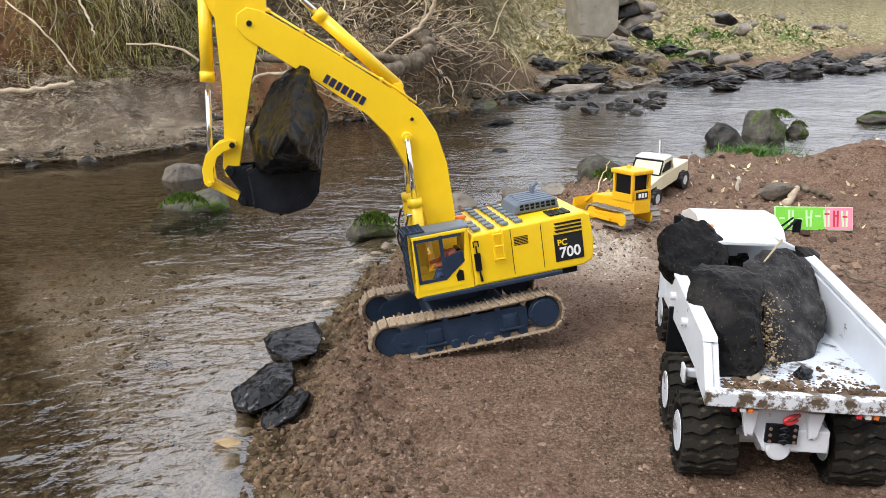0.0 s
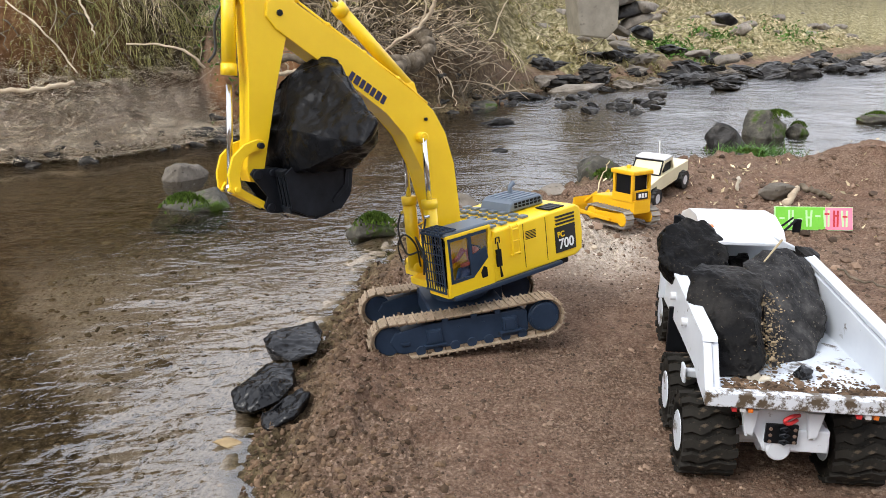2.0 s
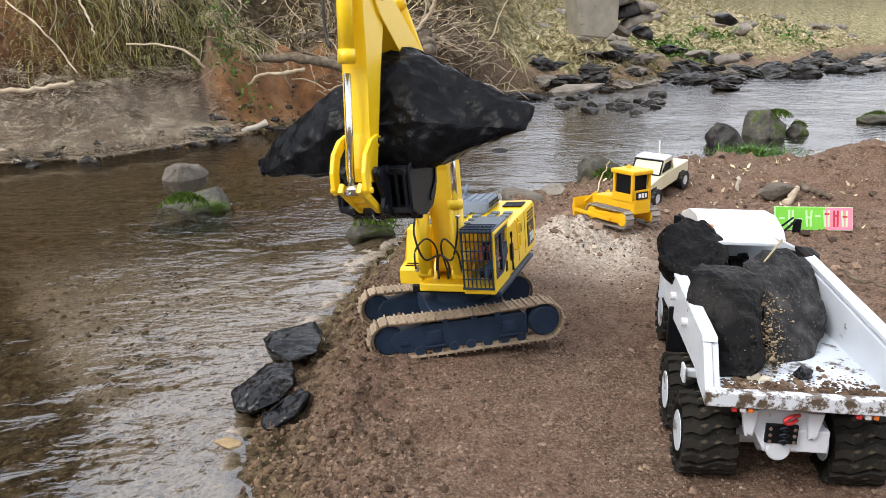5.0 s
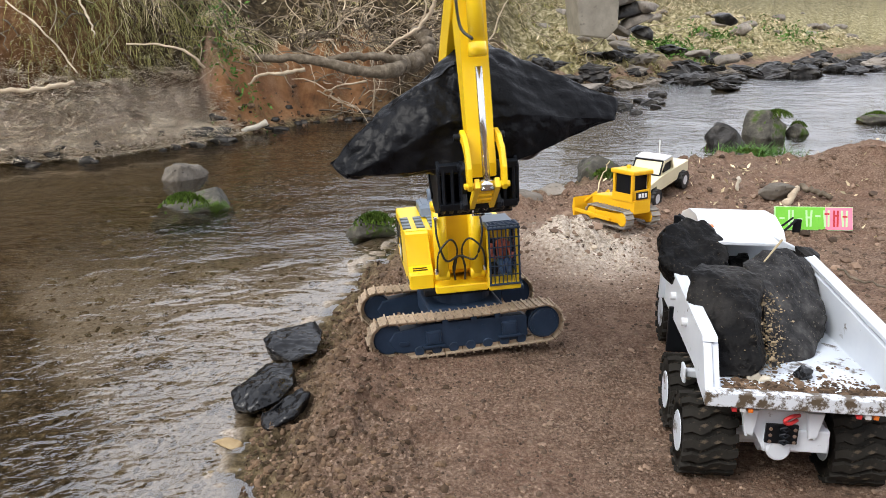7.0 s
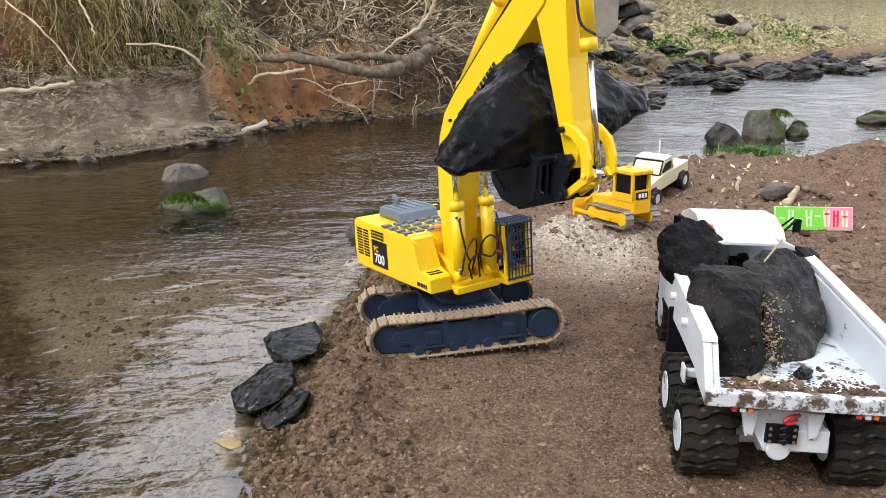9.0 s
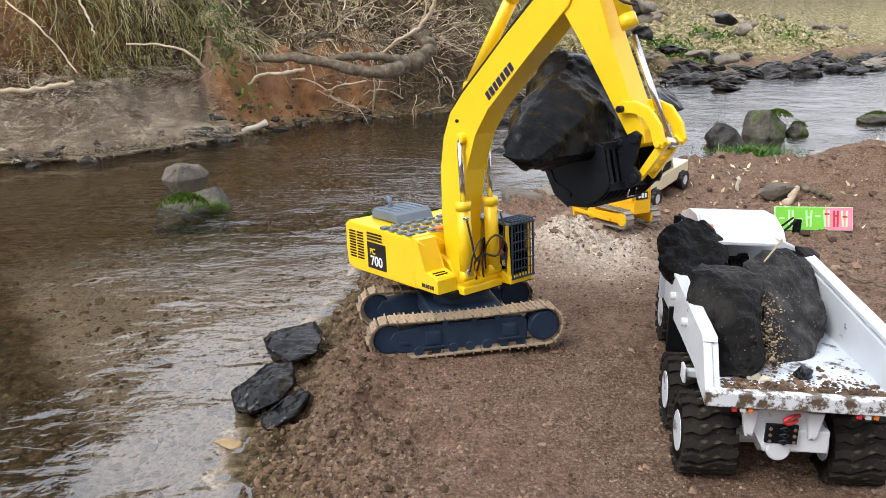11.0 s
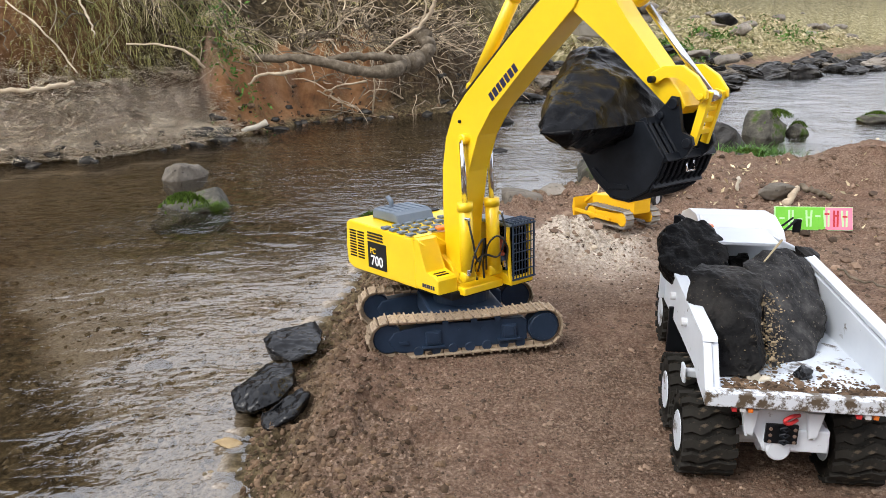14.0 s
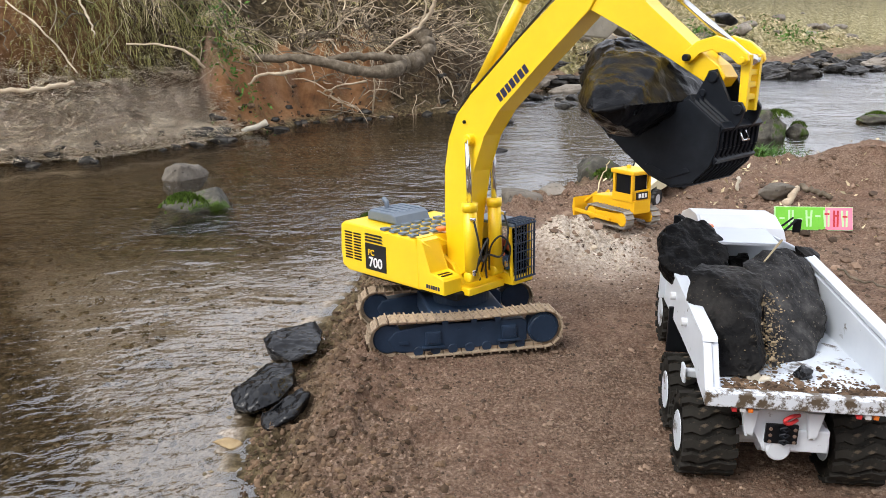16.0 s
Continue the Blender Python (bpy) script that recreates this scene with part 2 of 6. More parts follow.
def lump(bm, hull, cuts=3, rough=0.012, freq=14.0, seed=0.0, soft=0.3):
    """A stone: the hull of a few corners, subdivided and worn by noise."""
    b = bmesh.new()
    for p in hull:
        b.verts.new(p)
    r = bmesh.ops.convex_hull(b, input=b.verts[:])
    loose = [v for v in b.verts if not v.link_faces]
    bmesh.ops.delete(b, geom=loose, context="VERTS")
    bmesh.ops.triangulate(b, faces=b.faces[:])
    for k in range(cuts):
        bmesh.ops.subdivide_edges(b, edges=b.edges[:], cuts=1, use_grid_fill=True)
        if k < 2:
            bmesh.ops.smooth_vert(b, verts=b.verts[:], factor=soft, use_axis_x=True, use_axis_y=True, use_axis_z=True)
        bmesh.ops.triangulate(b, faces=[f for f in b.faces if len(f.verts) > 4])
    b.normal_update()
    o = Vector((seed * 7.1, seed * 3.3, seed))
    for v in b.verts:
        q = v.co * freq + o
        d = noise.noise(q) + 0.5 * noise.noise(q * 2.3) + 0.28 * noise.noise(q * 5.1) - 0.7 * abs(noise.noise(q * 0.8 + o))
        v.co += v.normal * d * rough
    base = len(bm.verts)
    vs = [bm.verts.new(v.co) for v in b.verts]
    b.verts.index_update()
    for f in b.faces:
        bm.faces.new([vs[v.index] for v in f.verts])
    b.free()
    return bm


def boulder(bm, c, sx, sy, sz, seed, cuts=2, rough=0.06, freq=3.5, tilt=0.0):
    """A random angular boulder of about that half-size."""
    rnd = random.Random(seed)
    pts = []
    for _ in range(16):
        v = Vector((rnd.gauss(0, 1), rnd.gauss(0, 1), rnd.gauss(0, 1))).normalized() * rnd.uniform(0.82, 1.08)
        pts.append(v)
    t = bmesh.new()
    lump(t, pts, cuts, rough, freq, seed, 0.16)
    m = Matrix.Translation(c) @ pose(0, 0, 0, rnd.uniform(-12, 12), rnd.uniform(-12, 12) + tilt, rnd.uniform(0, 25)) @ Matrix.Diagonal((sx, sy, sz, 1))
    t.transform(m)
    vs = {v: bm.verts.new(v.co) for v in t.verts}
    for f in t.faces:
        bm.faces.new([vs[v] for v in f.verts])
    t.free()
    return bm


def lettering(text, size, material, parent, m, name="lettering", depth=0.0004):
    cu = bpy.data.curves.new(name, "FONT")
    cu.body, cu.size, cu.extrude, cu.offset = text, size, depth, size * 0.02
    cu.align_x = "CENTER"
    tmp = bpy.data.objects.new(name, cu)
    me = bpy.data.meshes.new_from_object(tmp)
    bpy.data.objects.remove(tmp)
    me.materials.clear()
    me.materials.append(material)
    ob = new(name, me)
    ob.parent, ob.matrix_basis = parent, m
    return ob


# ---- ground, river, banks ----
NEAR = [(-0.30, -3.0), (-0.31, 0.6), (-0.33, 1.10), (-0.35, 1.30), (-0.36, 1.42), (-0.31, 1.68), (-0.27, 1.95), (-0.23, 2.30), (-0.13, 2.60), (0.0, 2.83),
        (0.22, 3.05), (0.58, 3.38), (1.02, 3.80), (1.40, 4.05), (1.75, 3.85), (2.2, 3.82), (3.0, 3.7), (6.0, 3.4), (60, 3.0)]
FAR = [(-60, -8.0), (-6.0, 2.6), (-3.0, 3.55), (-2.2, 3.90), (-1.84, 4.02), (-1.53, 4.38), (-1.26, 4.82), (-0.87, 5.42), (-0.34, 5.72), (0.2, 6.05), (0.56, 6.80),
       (0.95, 7.6), (1.8, 8.1), (3.1, 9.4), (4.5, 10.4), (7.4, 13.5), (14, 19), (60, 50)]
WATER_Z = -0.06


def side(pts, X, Y):
    """Signed distance to a line of points, positive on its right."""
    best, sign = np.full(X.shape, 1e9), np.ones(X.shape)
    for (ax, ay), (bx, by) in zip(pts, pts[1:]):
        dx, dy = bx - ax, by - ay
        t = np.clip(((X - ax) * dx + (Y - ay) * dy) / (dx * dx + dy * dy), 0, 1)
        ex, ey = X - ax - t * dx, Y - ay - t * dy
        d = np.hypot(ex, ey)
        s = np.where(dx * (Y - ay) - dy * (X - ax) < 0, 1.0, -1.0)
        closer = d < best - 1e-9
        best, sign = np.where(closer, d, best), np.where(closer, s, sign)
    return best * sign


def lattice(n, seed):
    return np.random.RandomState(seed).rand(n, n)


LAT = [lattice(128, k) for k in range(6)]


def rough_noise(X, Y, freq, k=0):
    a = LAT[k % 6]
    u, v = X * freq + 37.3 * k, Y * freq + 11.7 * k
    i, j = np.floor(u).astype(int), np.floor(v).astype(int)
    fu, fv = u - i, v - j
    fu, fv = fu * fu * (3 - 2 * fu), fv * fv * (3 - 2 * fv)
    g = lambda p, q: a[p % 128, q % 128]
    return (g(i, j) * (1 - fu) + g(i + 1, j) * fu) * (1 - fv) + (g(i, j + 1) * (1 - fu) + g(i + 1, j + 1) * fu) * fv - 0.5


def smooth(a, b, x):
    t = np.clip((x - a) / (b - a), 0, 1)
    return t * t * (3 - 2 * t)


def bump_at(X, Y, x, y, rx, ry):
    return np.exp(-(((X - x) / rx) ** 2 + ((Y - y) / ry) ** 2))


def terrain(X, Y):
    """Height of the ground and the masks of its soils: clay, straw (shade-darkened soil under the bank grass), wet,
    sand, grass.
    """
    near = side(NEAR, X, Y) + 0.05 * rough_noise(X, Y, 7, 1) + 0.025 * rough_noise(X, Y, 19, 2)
    far = -side(FAR, X, Y) + 0.10 * rough_noise(X, Y, 3, 3) + 0.03 * rough_noise(X, Y, 11, 4)
    dist = np.hypot(X, Y)
    n1, n2, n3, n4 = (rough_noise(X, Y, f, k) for f, k in ((4, 0), (13, 1), (34, 2), (80, 3)))
    # near bar of trampled soil
    land = np.where(near > 0, -0.06 + 0.062 * smooth(0, 0.16, near) + 0.02 * smooth(0.4, 2.0, near), 0)
    churn = smooth(0.0, 0.05, near) * (1 - smooth(0.12, 0.38, near)) * smooth(0.9, 1.2, Y) * 0.9 + 0.22 + 0.45 * smooth(2.0, 2.6, Y)
    land += churn * (0.034 * n2 + 0.026 * n3 + 0.016 * n4) + 0.012 * n1
    land += 0.062 * (1 + 1.2 * n2 + 0.8 * n3) * bump_at(X, Y, 0.37, 2.20, 0.13, 0.16) + 0.045 * bump_at(X, Y, 0.59, 2.46, 0.17, 0.17) + 0.035 * bump_at(X, Y, 0.30, 2.15, 0.12, 0.15)
    land += 0.17 * bump_at(X, Y, 1.75, 3.20, 0.30, 0.2) + 0.04 * bump_at(X, Y, 1.05, 3.25, 0.25, 0.2) + 0.03 * bump_at(X, Y, 0.93, 3.04, 0.12, 0.10)
    land += 0.028 * bump_at(X, Y, -0.19, 1.50, 0.07, 0.16) + 0.02 * bump_at(X, Y, -0.17, 1.30, 0.08, 0.12)
    # prints of the track shoes behind the excavator
    u, v = 0.983 * (X - 0.205) + 0.186 * (Y - 1.535), -0.186 * (X - 0.205) + 0.983 * (Y - 1.535)
    land -= 0.006 * np.exp(-(u / 0.075) ** 4 - (v / 0.03) ** 4) * (0.5 + 0.5 * np.sign(np.sin(u * 2 * math.pi / 0.0155)))
    land += 0.004 * rough_noise(X, Y, 150, 4) * (0.35 + churn)
    bed = -0.06 - 0.05 * smooth(0, 0.3, -near) - 0.06 * smooth(0.2, 1.2, -near) + 0.03 * n2 * smooth(0, 0.3, -near) + 0.015 * n3
    z = np.where(near > 0, land, bed)
    # far bank: a clay step with roots on the left, an easy slope further up
    left = 1 - smooth(0.1, 1.2, X)
    litter = smooth(-1.35, -1.6, X) * smooth(-3.4, -2.4, X)
    step = (0.30 * left + 0.05) * (1 - 0.0 * litter)
    toe = 0.06 + 0.34 * litter
    rise = np.where(far > 0, -0.06 + 0.05 * smooth(0, 0.06, far) + 0.24 * litter * smooth(0.0, 0.46, far) + step * smooth(toe, toe + 0.16, far)
                    + np.minimum((0.62 * left + 0.24 * (1 - left)) * np.maximum(far - 0.2, 0) + 0.5 * left * np.maximum(far - 1.3, 0), (1.35 + 6.0 * smooth(-4.4, -7.0, X)) * left + 0.95 * (1 - left)), 0)
    rise += np.where(far > 0, smooth(0.05, 0.4, far) * (0.16 * n1 + 0.11 * n2 + 0.04 * n3 * (dist < 20)), 0)
    z = np.where(far > 0, rise, np.where(far > -0.5, np.where(near > 0, z, np.maximum(z, bed + 0.04 * smooth(-0.5, 0, far))), z))
    # unseen rise added behind the camera, closing the valley and darkening reflections
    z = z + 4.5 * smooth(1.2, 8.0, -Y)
    clay = np.where(far > 0, left * (1 - litter) * smooth(0.02, 0.06, far) * (1 - smooth(0.28, 0.38, far)) * (1 - smooth(-0.6, -0.3, X)) * (0.8 + 0.8 * n2), 0)
    clay = np.clip(clay, 0, 1)
    clay = np.maximum(clay, np.where(far > 0, 0.5 * smooth(-1.75, -2.0, X) * smooth(0.3, 0.4, far) * (1 - smooth(0.7, 1.1, far)), 0))
    # where the soil colour carries the darkness of the bank's hollows
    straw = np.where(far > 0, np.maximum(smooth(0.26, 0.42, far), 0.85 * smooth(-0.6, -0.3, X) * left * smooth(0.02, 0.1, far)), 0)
    wet = np.clip(np.where(near > 0, 1 - smooth(0.02, 0.18, near), 1.0), 0, 1) * np.where(far > 0.12, 0, 1)
    sand = np.clip(1.9 * bump_at(X, Y, 0.41, 2.24, 0.15, 0.20) * (1 + 0.9 * n2), 0, 1)
    # a pale tongue in the sand colour on the bed beside the bar, olive beyond it
    tongue = smooth(-0.05, 0.05, X + 0.49 + 0.62 * (Y - 1.0) + 0.10 * n1 + 0.05 * n2) * (1 - smooth(2.0, 3.0, Y)) * smooth(0.2, 0.8, Y)
    sand = np.maximum(sand, np.where((far < -0.1) & (near < 0), tongue * (0.95 + 0.3 * n2) * smooth(0.0, 0.05, -near), 0))
    sand = np.maximum(sand, np.where(far > 0.04, litter * (1 - smooth(0.28, 0.36, far)), 0))
    grass = np.where(far > 0, (1 - left) * smooth(0.1, 0.5, far) * (1 - 0.6 * smooth(1.5, 4, far)), 0)
    return z, clay, straw, wet, sand, grass


def ground_z(x, y):
    return float(terrain(np.array([float(x)]), np.array([float(y)]))[0][0])


def build_ground():
    ang = np.concatenate([np.linspace(-180, -40, 50, endpoint=False), np.linspace(-40, 40, 680, endpoint=False), np.linspace(40, 180, 50, endpoint=False)])
    rad = np.concatenate([[0.02, 0.2, 0.5], np.geomspace(0.8, 16, 680), np.geomspace(17, 900, 30)])
    A, R = np.meshgrid(np.radians(ang), rad)
    X, Y = R * np.sin(A), R * np.cos(A)
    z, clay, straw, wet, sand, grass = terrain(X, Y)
    nr, na = X.shape
    co = np.stack([X, Y, z], -1).reshape(-1, 3)
    i = np.arange(nr * na).reshape(nr, na)
    quads = np.stack([i[:-1], np.roll(i, -1, 1)[:-1], np.roll(i, -1, 1)[1:], i[1:]], -1).reshape(-1, 4)
    me = bpy.data.meshes.new("ground")
    me.from_pydata(co.tolist(), [], quads.tolist())
    me.update()
    a = me.color_attributes.new("soil", "FLOAT_COLOR", "POINT")
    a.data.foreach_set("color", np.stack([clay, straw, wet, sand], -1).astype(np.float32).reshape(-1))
    b = me.attributes.new("grass", "FLOAT", "POINT")
    b.data.foreach_set("value", grass.astype(np.float32).reshape(-1))
    me.polygons.foreach_set("use_smooth", [True] * len(me.polygons))
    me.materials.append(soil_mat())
    if me.polygons[5].normal.z < 0:
        me.flip_normals()
    return tagged(new("ground", me), "damp brown gravelly soil with a clay creek bank", "ground", kind="structure")


def soil_mat():
    m = bpy.data.materials.new("creek_soil")
    m.use_nodes = True
    t = m.node_tree
    N, L = t.nodes.new, t.links.new
    b = t.nodes["Principled BSDF"]
    co = N("ShaderNodeTexCoord").outputs["Object"]

    def nz(scale, detail=8, rough=0.65):
        n = N("ShaderNodeTexNoise")
        n.inputs["Scale"].default_value, n.inputs["Detail"].default_value, n.inputs["Roughness"].default_value = scale, detail, rough
        L(co, n.inputs["Vector"])
        return n.outputs["Fac"]

    def ramp(src, stops, lo=0.3, hi=0.7):
        r = N("ShaderNodeValToRGB")
        el = r.color_ramp.elements
        while len(el) < len(stops):
            el.new(0.5)
        for k, c in enumerate(stops):
            el[k].position = lo + (hi - lo) * k / (len(stops) - 1)
            el[k].color = (*c, 1) if len(c) == 3 else c
        L(src, r.inputs[0])
        return r.outputs[0]

    def mix(f, c1, c2):
        x = N("ShaderNodeMix")
        x.data_type = "RGBA"
        L(f, x.inputs[0])
        L(c1, x.inputs[6])
        L(c2, x.inputs[7])
        return x.outputs[2]

    at = N("ShaderNodeAttribute")
    at.attribute_name = "soil"
    sep = N("ShaderNodeSeparateColor")
    L(at.outputs["Color"], sep.inputs[0])
    gr = N("ShaderNodeAttribute")
    gr.attribute_name = "grass"
    soil = ramp(nz(16), [(0.09, 0.054, 0.035), (0.27, 0.178, 0.124), (0.43, 0.305, 0.225)])
    grit = ramp(nz(150, 3), [(0.020, 0.011, 0.006), (0.20, 0.13, 0.088), (0.52, 0.40, 0.31)], 0.35, 0.72)
    half = N("ShaderNodeValue")
    half.outputs[0].default_value = 0.6
    soil = mix(half.outputs[0], soil, grit)
    tone = ramp(nz(2.6, 6), [(0, 0, 0), (0.55, 0.55, 0.55)], 0.42, 0.66)
    red = ramp(nz(38), [(0.06, 0.032, 0.02), (0.22, 0.125, 0.085), (0.36, 0.23, 0.165)])
    soil = mix(tone, soil, red)
    sand = ramp(nz(120, 4), [(0.26, 0.205, 0.155), (0.58, 0.49, 0.40), (0.78, 0.70, 0.60)], 0.32, 0.66)
    clay = ramp(nz(7), [(0.10, 0.048, 0.022), (0.28, 0.135, 0.058), (0.42, 0.225, 0.11)])
    # dark humus, with the shade of hollows under grass put into its colour
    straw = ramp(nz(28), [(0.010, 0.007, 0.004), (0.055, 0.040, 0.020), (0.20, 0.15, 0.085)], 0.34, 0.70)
    grass = ramp(nz(17), [(0.03, 0.026, 0.012), (0.23, 0.20, 0.095), (0.60, 0.52, 0.34)], 0.32, 0.68)
    wet = ramp(nz(40), [(0.025, 0.017, 0.008), (0.14, 0.105, 0.055), (0.34, 0.26, 0.15)], 0.32, 0.70)
    col = mix(sep.outputs["Blue"], soil, wet)
    col = mix(at.outputs["Alpha"], col, sand)
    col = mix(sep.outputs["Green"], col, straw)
    col = mix(gr.outputs["Fac"], col, grass)
    col = mix(sep.outputs["Red"], col, clay)
    L(col, b.inputs["Base Color"])
    mr = N("ShaderNodeMapRange")
    mr.inputs[3].default_value, mr.inputs[4].default_value = 0.9, 0.62
    L(sep.outputs["Blue"], mr.inputs[0])
    L(mr.outputs[0], b.inputs["Roughness"])
    b.inputs["Specular IOR Level"].default_value = 0.12
    bp = N("ShaderNodeBump")
    bp.inputs["Strength"].default_value, bp.inputs["Distance"].default_value = 1.0, 0.014
    L(nz(95, 9, 0.75), bp.inputs["Height"])
    L(bp.outputs[0], b.inputs["Normal"])
    return m


def water_mat():
    m = bpy.data.materials.new("creek_water")
    m.use_nodes = True
    t = m.node_tree
    N, L = t.nodes.new, t.links.new
    t.nodes.remove(t.nodes["Principled BSDF"])
    gl = N("ShaderNodeBsdfGlossy")
    gl.inputs["Roughness"].default_value = 0.08
    tr = N("ShaderNodeBsdfTransparent")
    tr.inputs[0].default_value = (0.93, 0.88, 0.78, 1)
    fr = N("ShaderNodeFresnel")
    fr.inputs[0].default_value = 2.5
    mx = N("ShaderNodeMixShader")
    L(fr.outputs[0], mx.inputs[0])
    L(tr.outputs[0], mx.inputs[1])
    L(gl.outputs[0], mx.inputs[2])
    L(mx.outputs[0], t.nodes["Material Output"].inputs[0])
    co = N("ShaderNodeTexCoord").outputs["Object"]
    mp = N("ShaderNodeMapping")
    mp.inputs["Rotation"].default_value = (0, 0, radians(-40))
    mp.inputs["Scale"].default_value = (0.7, 1.25, 1)
    L(co, mp.inputs[0])

    def nz(scale, detail, warp=0.0):
        n = N("ShaderNodeTexNoise")
        n.inputs["Scale"].default_value, n.inputs["Detail"].default_value, n.inputs["Distortion"].default_value = scale, detail, warp
        L(mp.outputs[0], n.inputs["Vector"])
        return n.outputs["Fac"]

    # slow swells, ripples in patches, fine wrinkles
    patch = N("ShaderNodeMapRange")
    patch.inputs[1].default_value, patch.inputs[2].default_value = 0.38, 0.62
    patch.inputs[3].default_value, patch.inputs[4].default_value = 0.25, 1.0
    L(nz(1.6, 3), patch.inputs[0])
    normal = None
    for scale, detail, warp, height in ((7, 2, 0.6, 0.008), (22, 3, 0.8, 0.0052), (60, 2, 0.3, 0.0018)):
        bp = N("ShaderNodeBump")
        bp.inputs["Distance"].default_value = height
        L(nz(scale, detail, warp), bp.inputs["Height"])
        if normal:
            L(normal, bp.inputs["Normal"])
            L(patch.outputs[0], bp.inputs["Strength"])
        else:
            bp.inputs["Strength"].default_value = 1.0
        normal = bp.outputs[0]
    L(normal, gl.inputs["Normal"])
    L(normal, fr.inputs["Normal"])
    return m


def build_water():
    xs = np.concatenate([np.linspace(-24, -6.5, 30, endpoint=False), np.linspace(-6.5, 18, 480)])
    ys = np.concatenate([np.linspace(-9, -1.5, 20, endpoint=False), np.linspace(-1.5, 24, 500)])
    X, Y = np.meshgrid(xs, ys)
    u, v = 0.77 * X + 0.64 * Y, -0.64 * X + 0.77 * Y
    z = WATER_Z + 0.004 * rough_noise(u * 0.45, v, 8, 0) + 0.003 * rough_noise(u * 0.5, v, 17, 1)
    nr, na = X.shape
    i = np.arange(nr * na).reshape(nr, na)
    quads = np.stack([i[:-1, :-1], i[:-1, 1:], i[1:, 1:], i[1:, :-1]], -1).reshape(-1, 4)
    me = bpy.data.meshes.new("water")
    me.from_pydata(np.stack([X, Y, z], -1).reshape(-1, 3).tolist(), [], quads.tolist())
    me.polygons.foreach_set("use_smooth", [True] * len(me.polygons))
    me.materials.append(water_mat())
    ob = tagged(new("water", me), "shallow rippling brown creek water", "water", kind="structure")
    ob.visible_shadow = False
    return ob


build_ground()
WATER = build_water()


